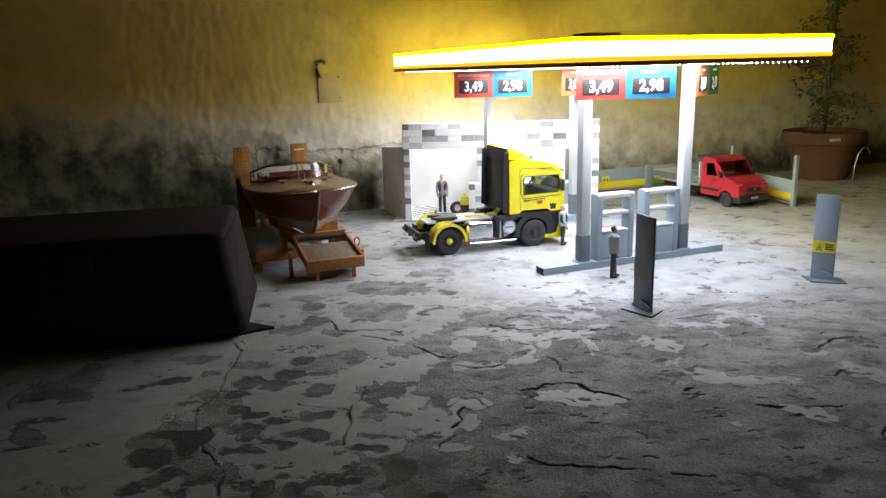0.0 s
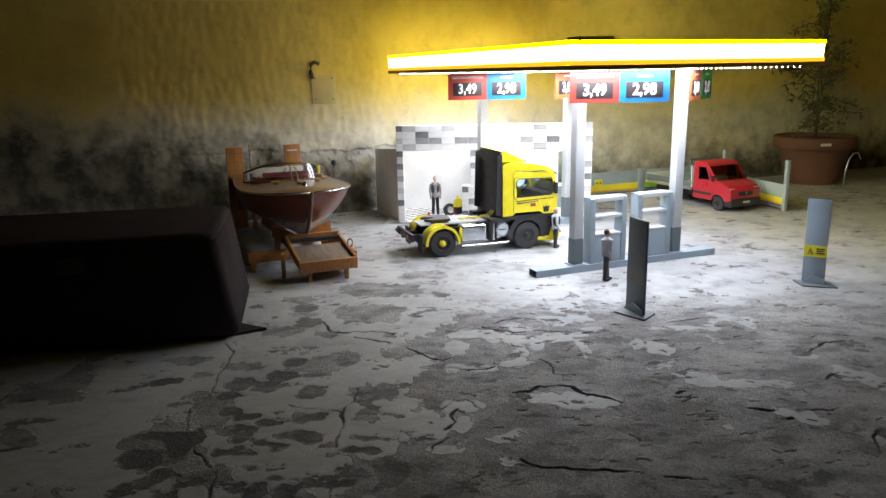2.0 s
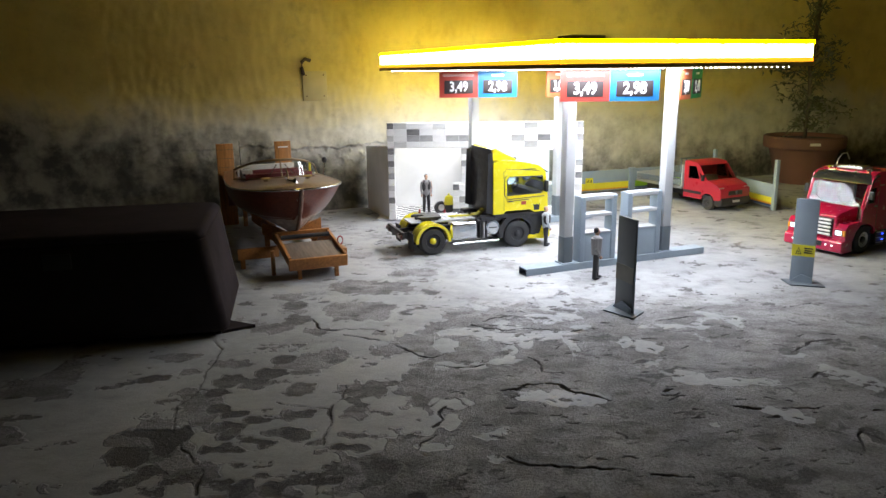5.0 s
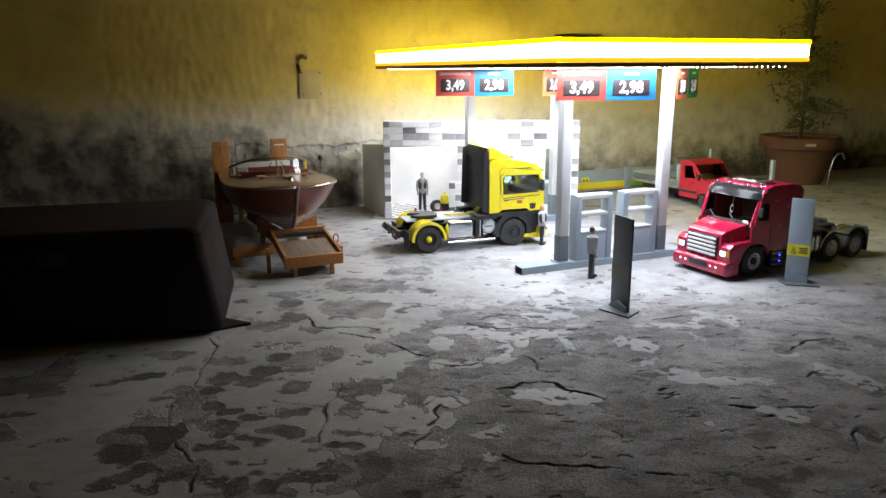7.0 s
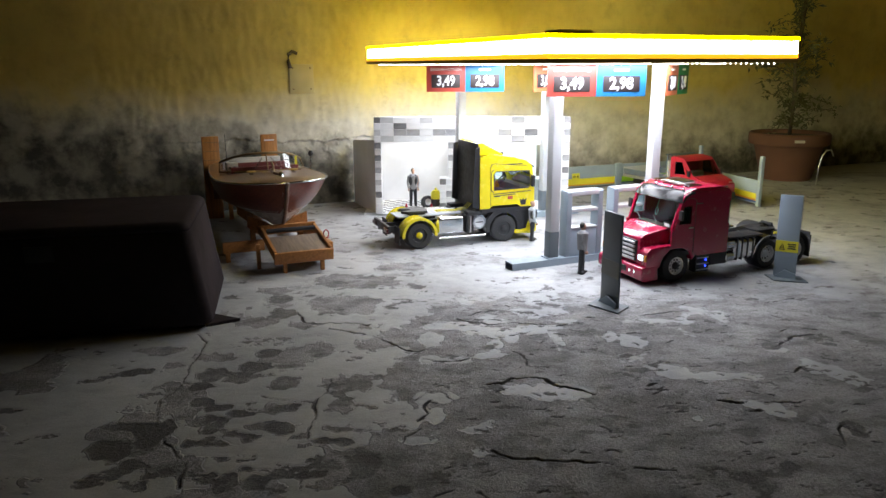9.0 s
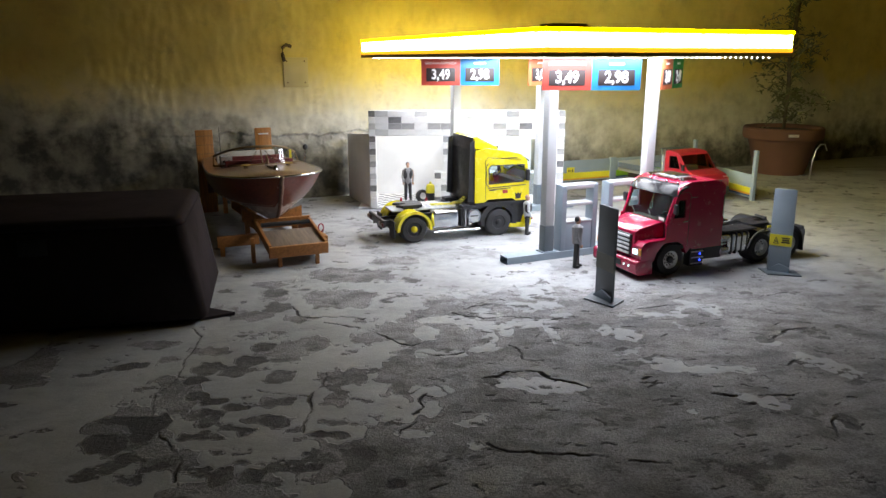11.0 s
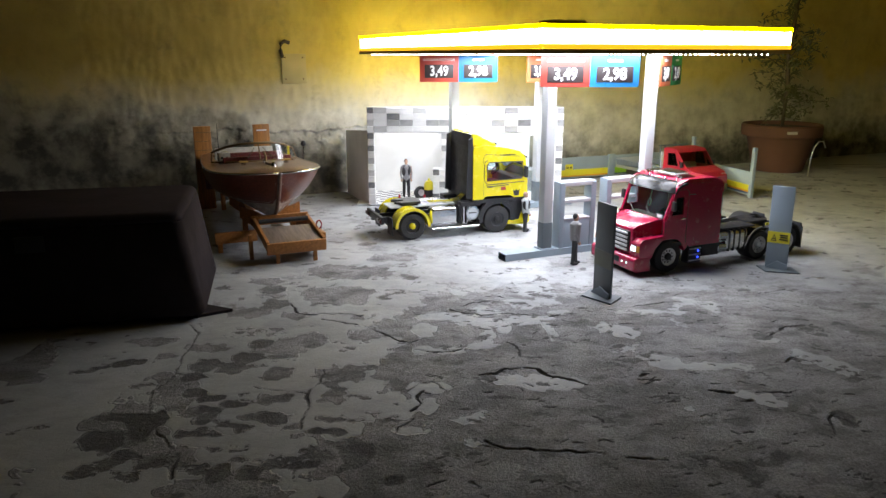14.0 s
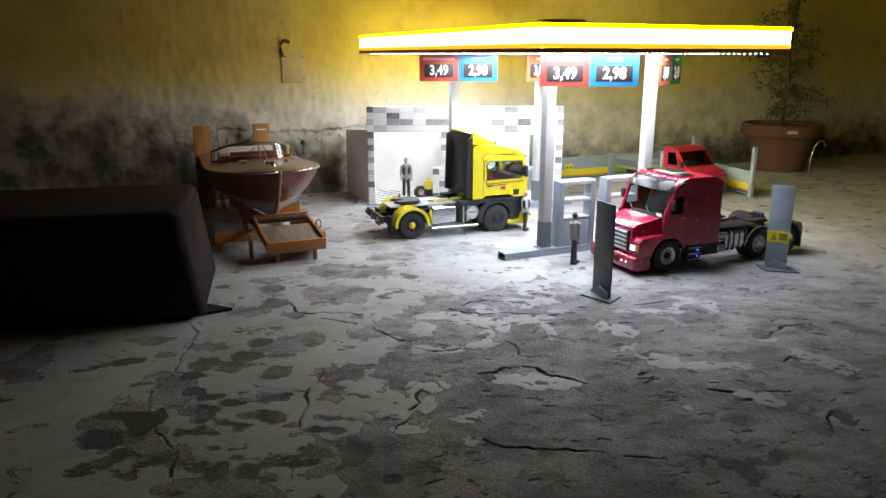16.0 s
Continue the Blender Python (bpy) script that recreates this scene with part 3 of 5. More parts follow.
def build_canopy():
    can = thing("station_canopy", Matrix.Translation((*CAN, 0)) @ Euler((0, 0, U)).to_matrix().to_4x4(), "lit yellow and white station canopy on four columns", "canopy")
    part("roof", box(B(), (CAN_U / 2, CAN_V / 2, Z_CAN + H_FAS - 0.008), (CAN_U - 0.02, CAN_V - 0.02, 0.012)), M["pale"], can)
    part("soffit", box(B(), (CAN_U / 2, CAN_V / 2, Z_CAN + 0.008), (CAN_U - 0.02, CAN_V - 0.02, 0.004)), M["white"], can, "white underside")
    sides = [((CAN_U / 2, 0), CAN_U, 0), ((CAN_U / 2, CAN_V), CAN_U, 180), ((0, CAN_V / 2), CAN_V, -90), ((CAN_U, CAN_V / 2), CAN_V, 90)]
    for k, ((x, y), L, rz) in enumerate(sides):
        m = pose(x, y, Z_CAN, 0, 0, rz)
        # sides 1 and 3 face away and serve as yellow fill light
        fa = part("fascia", box(B(), (0, 0.006, 0.036), (L, 0.008, 0.030), 0.002), M[("fascia_w", "fascia_back_fill", "fascia_left", "fascia_end_fill")[k]], can, "unseen yellow glow strip, fill light for the wall" if k in (1, 3) else "glowing white light strip", m)
        part("upper_band", box(B(), (0, 0.005, 0.0555), (L + 0.002, 0.012, 0.009), 0.002), M["fascia_y"], fa, "glowing yellow band")
        part("lower_band", box(B(), (0, 0.005, 0.0160), (L + 0.002, 0.012, 0.0096), 0.002), M["fascia_o"], fa, "glowing yellow band")
        part("drip_edge", box(B(), (0, 0.005, 0.0060), (L + 0.001, 0.014, 0.0100), 0.001), M["drip"], fa, "dull gilt edge strip")
        for j in range(max(3, round(L / 0.125))):
            part("clip", cyl(B(), ((j + 0.3) * 0.125 - L / 2, -0.003, 0.0512), ((j + 0.3) * 0.125 - L / 2, 0.004, 0.0512), 0.0017, 8), M["black"], fa)
    part("roof_box", box(B(), (0.30, 0.39, Z_CAN + H_FAS + 0.012), (0.105, 0.07, 0.028), 0.004), M["trim"], can, "dark flat box on the roof")
    for x, y in COL:
        co = part("column", box(B(), (0, 0, 0.300), (0.0265, 0.0265, 0.425), 0.002), M["column_white"], can, "white upper column", pose(x, y, 0))
        part("column_base", box(B(), (0, 0, 0.054), (0.0285, 0.0285, 0.072), 0.002), M["steel_dark"], co, "slate grey painted foot")
        part("flange", box(B(), (0, 0, 0.0195), (0.040, 0.037, 0.003), 0.001), M["steel"], co)
    for k in range(5):
        a = 0.03 + (CAN_U - 0.06) * k / 4
        st = part("led_strip", box(B(), (a, CAN_V / 2, Z_CAN + 0.0035), (0.008, CAN_V - 0.06, 0.005)), M["white"], can)
        bm = B()
        for j in range(64):
            ball(bm, (a, 0.04 + (CAN_V - 0.08) * j / 63, Z_CAN - 0.0002), 0.0019, seg=6)
        tagged(part("led", bm, M["led"], st, "row of lit white LEDs"), kind="stuff")


build_canopy()


def build_island(b, name_group):
    isl = thing("pump_island", Matrix.Translation(fore(0.374, b)) @ Euler((0, 0, U)).to_matrix().to_4x4(), "blue-grey painted square tube island kerb on the floor", "kerb", name_group)
    L, w, h, t = 0.575, 0.040, 0.018, 0.002
    bm = B()
    for c, s in (((0, 0, h - t / 2), (L, w, t)), ((0, 0, t / 2), (L, w, t)), ((0, w / 2 - t / 2, h / 2), (L, t, h - 2 * t)), ((0, -w / 2 + t / 2, h / 2), (L, t, h - 2 * t))):
        box(bm, c, s)
    part("tube", bm, M["steel"], isl)
    # solid black filler gives the open tube ends their shade
    part("tube_shade", box(B(), (0, 0, h / 2), (L - 0.03, w - 0.006, h - 0.006)), M["black"], isl, "black block standing in for shade in the tube")


build_island(0.300, "pump islands")
build_island(0.862, "pump islands")


def fuel_pump(m):
    pu = thing("fuel_pump", m, "empty pale grey fuel pump housing with open shelves", "fuel pump", "fuel pumps on the islands")
    w, d, h = 0.112, 0.034, 0.176
    for sx in (-1, 1):
        part("side_panel", prism(B(), [(-d / 2, 0), (d / 2, 0), (d / 2, h - 0.004), (d / 2 - 0.004, h), (-d / 2 + 0.004, h), (-d / 2, h - 0.004)], -0.0075, 0.0075, 0.001), M["steel"], pu, m=pose(sx * (w / 2 - 0.0075), 0, 0, 0, 0, 90))
    part("top_panel", box(B(), (0, 0, h - 0.006), (w - 0.02, d, 0.012), 0.002), M["pale"], pu)
    part("shelf", box(B(), (0, 0, 0.124), (w - 0.03, d - 0.002, 0.008), 0.001), M["pale"], pu)
    part("front_panel", box(B(), (0, -d / 2 + 0.004, 0.0375), (w - 0.0302, 0.004, 0.075), 0.001), M["steel"], pu)
    part("back_panel", box(B(), (0, d / 2 - 0.004, 0.0375), (w - 0.0302, 0.004, 0.075), 0.001), M["steel"], pu)
    part("counter", box(B(), (0, 0, 0.077), (w - 0.031, d - 0.001, 0.004), 0.001), M["pale"], pu)
    return pu


PUMP = fuel_pump(Matrix.Translation(fore(0.303, 0.300, 0.018)) @ Euler((0, 0, U)).to_matrix().to_4x4())
copy_thing(PUMP, Matrix.Translation(fore(0.450, 0.300, 0.018)) @ Euler((0, 0, U)).to_matrix().to_4x4())


def price_sign(m, w, h, left, right, price_l, price_r, top_text=""):
    sg = thing("price_sign", m, "hanging price board with white figures on coloured panels", "price sign", "price signs under the canopy")
    for sx, mat, txt in ((-1, left, price_l), (1, right, price_r)):
        pn = part("panel", box(B(), (sx * w / 4, 0, -h / 2), (w / 2 - 0.0005, 0.004, h), 0.0006), M[mat], sg, {"sign_red": "dark red panel", "sign_blue": "bright blue panel", "sign_orange": "orange panel", "sign_green": "green panel"}[mat])
        part("plate", box(B(), (sx * w / 4, -0.0026, -h * 0.60), (w * 0.37, 0.0022, h * 0.50), 0.0009), M["sign_black"], pn)
        lettering("price", txt, h * 0.52, M["letter"], pn, pose(sx * w / 4, -0.0044, -h * 0.60, 90, 0, 0) @ Matrix.Diagonal((w * 0.37 / (h * 1.38), 1, 1, 1)), "bold white figures", 0.0011)
        if mat == "sign_red" and top_text:
            lettering("heading", top_text, h * 0.135, M["letter"], pn, pose(sx * w / 4, -0.0028, -h * 0.17, 90, 0, 0) @ Matrix.Diagonal((0.86, 1, 1, 1)), "small white words")
        else:
            part("heading", box(B(), (sx * w / 4, -0.0022, -h * 0.17), (w * 0.15, 0.001, h * 0.07)), M["letter"], pn, "small white line")
    for sx in (-1, 1):
        part("hanger", cyl(B(), (sx * w * 0.4, 0, -0.002), (sx * w * 0.4, 0, 0.016), 0.0012, 8), M["alu"], sg)


WORDS = "GASOLINA ADITIVADA"
price_sign(pose(0.352, 1.795, 0.514), 0.2365, 0.074, "sign_red", "sign_blue", "3,49", "2,98", WORDS)
price_sign(pose(0.047, 2.27, 0.514), 0.2365, 0.079, "sign_red", "sign_blue", "3,49", "2,98", WORDS)
price_sign(pose(0.640, 2.110, 0.514, 0, 0, 57), 0.205, 0.083, "sign_orange", "sign_green", "3,09", "2,49")
price_sign(pose(0.348, 2.435, 0.514, 0, 0, 44), 0.2365, 0.083, "sign_orange", "sign_green", "3,09", "2,49")


# ---- shop ----
def build_shop():
    shop = thing("shop_kiosk", pose(0, 0, 0), "small white shop front clad in grey and white tiles, open doorway", "kiosk")
    x0, x1, y0, top, sill = -0.261, 0.412, 2.522, 0.343, 0.256
    part("front_wall", plate(B(), [(x0, 0.004), (x0, top), (x1, top), (x1, 0.004)], [[(x0 + 0.024, 0.006), (x0 + 0.024, sill), (-0.006, sill), (-0.006, 0.135), (-0.036, 0.135), (-0.036, 0.006)], [(0.075, 0.05), (0.075, 0.247), (0.385, 0.247), (0.385, 0.05)]], 0.010, lambda a, b, d: (a, y0 + d, b)), M["grout"], shop, "white grouted board")
    part("side_wall", prism(B(), [(0, 0.0), (0.265, 0.0), (0.265, 0.240), (0, 0.262)], -0.004, 0.004), M["white"], shop, "plain grey-white side board", pose(x0 + 0.004, y0 + 0.012, 0, 0, 0, 114))
    part("back_wall", box(B(), (0.03, 2.80, 0.150), (0.60, 0.008, 0.30)), M["white"], shop, "white inner wall", pose(0, 0, 0))
    part("inner_wall", box(B(), (0.0, 2.667, 0.128), (0.008, 0.255, 0.256)), M["white"], shop)
    part("end_wall", box(B(), (0.404, 2.667, 0.15), (0.008, 0.27, 0.30)), M["white"], shop)
    fl = part("floor_board", box(B(), (0.045, 2.664, 0.0025), (0.70, 0.262, 0.005)), M["white"], shop, "chequered floor board")
    part("window_glass", box(B(), (0.23, y0 + 0.006, 0.149), (0.312, 0.002, 0.199)), M["glass"], shop)
    part("window_counter", box(B(), (0.22, y0 + 0.12, 0.06), (0.30, 0.08, 0.11), 0.003), M["tile1"], shop, "pale grey counter")
    rng = random.Random(5)
    shared = {}
    for k, mt in enumerate(("tile0", "tile1", "tile2", "tile3")):
        shared[k] = mesh_of("tile", box(B(), (0, 0, 0), (0.0440, 0.004, 0.0206), 0.0008, seg=1), M[mt])
        shared[k + 10] = mesh_of("tile", box(B(), (0, 0, 0), (0.0216, 0.004, 0.0206), 0.0008, seg=1), M[mt])
    th, tw = 0.0214, 0.0449

    def lay(a0, a1, z0, z1, greys):
        """Tiles stacked column over column, a half tile first; greys: (row, column) to shade, white elsewhere."""
        row, z = 0, z1 - th / 2
        while z - th / 2 > z0 - 0.004:
            spots, a = [(a0 + tw / 4, True)], a0 + tw / 2
            while a + tw * 0.9 <= a1 + 0.004:
                spots.append((a + tw / 2, False))
                a += tw
            if a1 - a > tw * 0.4:
                spots.append((a + tw / 4, True))
            for col, (c, half) in enumerate(spots):
                ob = new("tile", shared[greys.get((row, col), 0) + (10 if half else 0)])
                ob.parent = shop
                ob.matrix_basis = pose(c, y0 - 0.002 + rng.uniform(-0.0003, 0.0003), z, 0, 0, 0)
            row += 1
            z -= th
    lay(x0, x1, 0.258, top, {(0, 0): 3, (0, 1): 1, (0, 4): 1, (0, 11): 2, (1, 2): 3, (1, 8): 1, (1, 12): 1, (2, 0): 1, (2, 2): 2, (2, 3): 2, (2, 5): 2, (2, 6): 2, (2, 10): 2, (2, 12): 3, (3, 1): 1, (3, 11): 2, (0, 15): 2, (2, 15): 2})
    lay(x0, x0 + 0.0226, 0.02, 0.256, {(0, 0): 3, (1, 0): 1, (2, 0): 3, (3, 0): 1, (4, 0): 2, (6, 0): 1, (8, 0): 3})
    lay(-0.036, 0.031, 0.02, 0.130, {(0, 0): 3, (2, 1): 2, (4, 0): 3, (4, 1): 1})
    lay(-0.006, 0.061, 0.135, 0.256, {(0, 0): 2, (0, 1): 2, (2, 0): 2, (2, 1): 2, (4, 1): 1})
    lay(0.388, x1, 0.02, 0.256, {(0, 0): 1, (2, 0): 2, (4, 0): 3, (6, 0): 1, (8, 0): 2})
    dark, lite = mesh_of("floor_tile", box(B(), (0, 0, 0), (0.0215, 0.0215, 0.002), 0.0004, seg=1), M["tile3"]), mesh_of("floor_tile", box(B(), (0, 0, 0), (0.0215, 0.0215, 0.002), 0.0004, seg=1), M["tile0"])
    for i in range(11):
        for j in range(11):
            ob = new("floor_tile", lite if (i + j) % 2 else dark)
            ob.parent = fl
            ob.matrix_basis = pose(-0.243 + 0.0225 * i, 2.546 + 0.0225 * j, 0.0058)


build_shop()


def doll(name, m, label, height, top, legs, hair, arms=0.02, turn=0.0, vest=None):
    """A small standing toy figure, one mesh."""
    bm = B()
    k = height / 0.125
    for s in (-1, 1):
        cyl(bm, (0.004 * s, 0.010 * s, 0.005), (0, 0.008 * s, 0.062), 0.0062, 10, 0.0088)
        ball(bm, (0.004 + 0.004 * s, 0.010 * s, 0.004), 0.0075, (1.5, 0.75, 0.55))
    n_leg = len(bm.faces)
    ball(bm, (0, 0, 0.064), 0.0145, (0.8, 1.15, 0.8))
    cyl(bm, (0, 0, 0.060), (0, 0, 0.102), 0.0135, 12, 0.0165)
    ball(bm, (0, 0, 0.100), 0.0158, (0.78, 1.25, 0.62))
    for s in (-1, 1):
        cyl(bm, (0, 0.018 * s, 0.102), (-0.002, (0.021 + arms * 0.3) * s, 0.080), 0.0055, 8, 0.0048)
        cyl(bm, (-0.002, (0.021 + arms * 0.3) * s, 0.080), (0.009, (0.019 + arms * 0.2) * s, 0.060), 0.0048, 8, 0.0038)
    n_top = len(bm.faces)
    for s in (-1, 1):
        ball(bm, (0.011, (0.019 + arms * 0.2) * s, 0.057), 0.0048, seg=8)
    cyl(bm, (0, 0, 0.104), (0.001, 0, 0.113), 0.0048, 8)
    ball(bm, (0.001, 0, 0.1170), 0.0082, (0.95, 0.85, 1.15))
    n_skin = len(bm.faces)
    ball(bm, (-0.0018, 0, 0.1200), 0.0086, (0.95, 0.95, 0.9))
    n_hair = len(bm.faces)
    if vest:
        for s in (-1, 1):
            ball(bm, (0.001, 0.0085 * s, 0.088), 0.0135, (1.12, 0.80, 1.55), seg=10)
    bm.faces.ensure_lookup_table()
    for i, f in enumerate(bm.faces):
        f.material_index = 0 if i < n_leg else 1 if i < n_top else 2 if i < n_skin else 3 if i < n_hair else 4
    bmesh.ops.scale(bm, vec=(k * 0.85, k * 0.78, k), verts=bm.verts[:])
    me = mesh_of(name, bm, M[legs], 60)
    for mt in (top, "skin", hair, vest or "black"):
        me.materials.append(M[mt])
    ob = new(name, me)
    ob.matrix_basis = m
    return tagged(ob, label, "toy figure", "toy figures")


doll("toy_figure", pose(-0.136, 2.660, 0.0066, 0, 0, -80), "small toy figure in a dark waistcoat standing in the shop", 0.138, "grey_cloth", "black", "black", 0.006, 0, "black")
doll("toy_figure", pose(0.333, 1.782, 0, 0, 0, -5), "small toy figure in a grey shirt beside the pump island", 0.130, "grey_cloth", "black", "black", 0.006)
doll("toy_figure", pose(0.247, 2.139, 0, 0, 0, 10), "small toy figure with a dark waistcoat beside the yellow truck", 0.119, "pale", "black", "skin", 0.02, 0, "black")


def shop_clutter():
    t = thing("wheel_and_tyre", pose(-0.082, 2.612, 0.0068), "dark spare wheel leaning with a yellow canister in the shop", "spare wheel")
    part("tyre", lathe(B(), [(0.012, -0.007), (0.020, -0.009), (0.024, -0.005), (0.024, 0.005), (0.020, 0.009), (0.012, 0.007)], "y", 20), M["rubber"], t, m=pose(0, 0, 0.0235, -12, 0, 25))
    part("rim", lathe(B(), [(0.0, -0.003), (0.008, -0.005), (0.0125, -0.006), (0.0125, 0.006), (0.0, 0.004)], "y", 16), M["alu"], t, m=pose(0, 0, 0.0235, -12, 0, 25))
    c = thing("canister", pose(-0.052, 2.612, 0.0068), "yellow and black gas canister on the shop floor", "canister")
    part("body", lathe(B(), [(0.0, 0.0), (0.016, 0.0), (0.017, 0.004), (0.017, 0.036)]), M["black"], c)
    part("shoulder", lathe(B(), [(0.017, 0.036), (0.0168, 0.056), (0.012, 0.066), (0.004, 0.069), (0.004, 0.076), (0, 0.076)]), M["warn"], c, "yellow top half")
    for x, y in ((-0.155, 2.545), (-0.066, 2.545)):
        k = thing("traffic_cone", pose(x, y, 0.0068), "small red plastic cone at the shop door", "cone", "red cones")
        part("cone", lathe(B(), [(0.009, 0.002), (0.0075, 0.003), (0.0025, 0.030), (0.0, 0.031)], seg=16), M["van_red"], k)
        part("foot", box(B(), (0, 0, 0.001), (0.020, 0.020, 0.002)), M["van_red"], k)


shop_clutter()


# ---- standing boards, rails ----
def standing_board(m, face, label, w, h, lean, notice):
    bd = thing("standing_board", m, label, "sign board", "standing boards")
    part("foot_plate", plate(B(), [(-0.045, 0.0), (-0.015, -0.043), (0.058, -0.018), (0.030, 0.030)], (), 0.003, lambda a, b, d: (a, b, d)), M["steel_dark"], bd)
    pn = part("panel", box(B(), (0, 0, h / 2), (w, 0.005, h), 0.001), M[face], bd, m=pose(0, 0, 0.003, 0, lean, 0))
    part("bracket", prism(B(), [(-w * 0.5, 0), (w * 0.5, 0), (w * 0.5, 0.012), (0, 0.020)], -0.002, 0.002), M["steel"], bd, m=pose(0.001, -0.008, 0.003))
    if not notice:
        part("faded_label", box(B(), (0, -0.0030, 0.082), (w * 0.98, 0.0010, 0.036)), M["label_grey"], pn, "faded dull label band")
    if notice:
        nt = part("notice", box(B(), (0, -0.0032, 0.078), (w * 1.0, 0.0012, 0.028)), M["warn"], pn, "yellow warning notice")
        part("triangle", plate(B(), [(-0.017, 0.069), (-0.004, 0.069), (-0.0105, 0.086)], [[(-0.0150, 0.0703), (-0.0060, 0.0703), (-0.0105, 0.0832)]], 0.0008, lambda a, b, d: (a, -0.0046 + d, b)), M["black"], nt)
        ball_bm = ball(B(), (-0.0105, -0.0041, 0.0745), 0.0017, (1, 0.2, 1), seg=8)
        part("flame", ball_bm, M["black"], nt)
        for k in range(3):
            part("text_bar", box(B(), (0.011, -0.0042, 0.0845 - 0.0055 * k), (0.019 - 0.003 * (k == 1), 0.0008, 0.0026)), M["black"], nt)
    return bd


standing_board(pose(0.352, 1.532, 0, 0, 0, -68), "steel_dark", "dark slate standing board on a flat foot plate", 0.066, 0.205, 0, False)
standing_board(pose(0.828, 1.742, 0, 0, 0, -34), "steel", "blue-grey standing board with a yellow warning notice", 0.051, 0.205, -0.5, True)


def rail(p, q, post_h, stripes, label):
    p, q = Vector((*p, 0)), Vector((*q, 0))
    L = (q - p).length
    rl = thing("forecourt_rail", Matrix.Translation(p) @ Euler((0, 0, math.atan2(q.y - p.y, q.x - p.x))).to_matrix().to_4x4(), label, "barrier", "forecourt rails")
    for x in (0, L):
        part("post", box(B(), (x, 0, post_h / 2), (0.016, 0.012, post_h), 0.001), M["steel"], rl)
    pn = part("panel", box(B(), (L / 2, 0, 0.052), (L - 0.018, 0.005, 0.088), 0.001), M["steel"], rl)
    z = 0.014
    for mat, h in stripes:
        part("stripe", box(B(), (L / 2, -0.0032, z + h / 2), (L - 0.02, 0.0014, h)), M[mat], pn)
        z += h
    nt = part("notice", box(B(), (L * 0.32, -0.0046, 0.055), (0.036, 0.0012, 0.026)), M["warn"], pn, "yellow flame warning")
    part("flame", ball(B(), (L * 0.32 + 0.009, -0.0055, 0.053), 0.005, (0.7, 0.15, 1.3), seg=8), M["black"], nt)
    for k in range(2):
        part("text_bar", box(B(), (L * 0.32 - 0.007, -0.0055, 0.056 - 0.005 * k), (0.013, 0.0008, 0.0024)), M["black"], nt)


BANDS = [("rail_blue", 0.006), ("rail_orange", 0.007), ("warn", 0.020)]
rail((0.44, 3.03), (0.72, 3.145), 0.10, [("rail_orange", 0.006), ("warn", 0.024)], "low grey rail panel with yellow and orange stripes by the wall")
rail((0.735, 3.152), (1.045, 3.28), 0.10, [("rail_blue", 0.004), ("rail_green", 0.026)], "low grey rail panel with a green stripe by the wall")
rail((1.045, 3.05), (1.142, 2.672), 0.186, BANDS, "low grey rail panel with yellow and blue stripes by the van")


# ---- pot, wall fitting, dark case ----
def build_pot():
    pot = thing("plant_pot", pose(1.545, 3.36, 0), "large terracotta plant pot with a worn rim, plant in it", "plant pot")
    part("pot_body", lathe(B(), [(0.0, 0.0), (0.105, 0.0), (0.110, 0.010), (0.145, 0.150), (0.150, 0.157), (0.168, 0.160), (0.172, 0.170), (0.172, 0.205), (0.166, 0.212), (0.155, 0.210), (0.148, 0.195)], seg=40), M["terracotta"], pot)
    part("soil", lathe(B(), [(0.0, 0.197), (0.148, 0.195)], seg=24), M["soil"], pot)
    part("label_plate", box(B(), (-0.03, -0.173, 0.185), (0.045, 0.002, 0.012)), M["hull_white"], pot, "pale sticker")
    rng = random.Random(3)
    bm, lf = B(), B()
    tube(bm, [(0.0, 0.0, 0.19), (0.006, 0.004, 0.36), (-0.004, 0.010, 0.52), (0.010, 0.012, 0.68), (0.012, 0.010, 0.86)], 0.009, 8)
    for k in range(46):
        a, z = rng.uniform(0, 6.28), rng.uniform(0.21, 0.84)
        reach_out = rng.uniform(0.07, 0.24) * (0.55 + 0.5 * math.sin((z - 0.15) * 3.6))
        tip = Vector((reach_out * math.cos(a), min(0.09, reach_out * 0.8 * math.sin(a)), z + rng.uniform(-0.03, 0.09)))
        root = Vector((0.004, 0.006, z))
        mid = (root + tip) / 2 + Vector((0, 0, 0.02))
        tube(bm, [root, mid, tip], 0.0018, 5)
        for n in range(26):
            u = rng.uniform(0.25, 1.05)
            at = root.lerp(mid, u * 2) if u < 0.5 else mid.lerp(tip, u * 2 - 1)
            at = at + Vector((rng.gauss(0, 0.012), rng.gauss(0, 0.010), rng.gauss(0, 0.012)))
            at.y = min(0.12, at.y)
            m = Matrix.Translation(at) @ Euler((rng.uniform(-1, 1), rng.uniform(-1, 1), rng.uniform(0, 6.28))).to_matrix().to_4x4()
            w = rng.uniform(0.009, 0.019)
            lf.faces.new([lf.verts.new(m @ Vector(v)) for v in ((0, 0, 0), (w, -w * 0.36, 0.002), (2.2 * w, 0, -0.003), (w, w * 0.36, 0.002))])
    part("stem", bm, M["bark"], pot, "thin bare brown stem and twigs")
    tagged(part("leaves", lf, M["leaf"], pot), kind="stuff")
    hd = thing("metal_hook", pose(1.600, 3.17, 0), "bent bright metal wire leaning by the plant pot", "wire hook")
    bm = B()
    pts = [(-0.004, 0, 0.0), (0.0, 0, 0.075), (0.010, 0, 0.125), (0.026, 0, 0.150), (0.046, 0, 0.152), (0.058, 0, 0.125)]
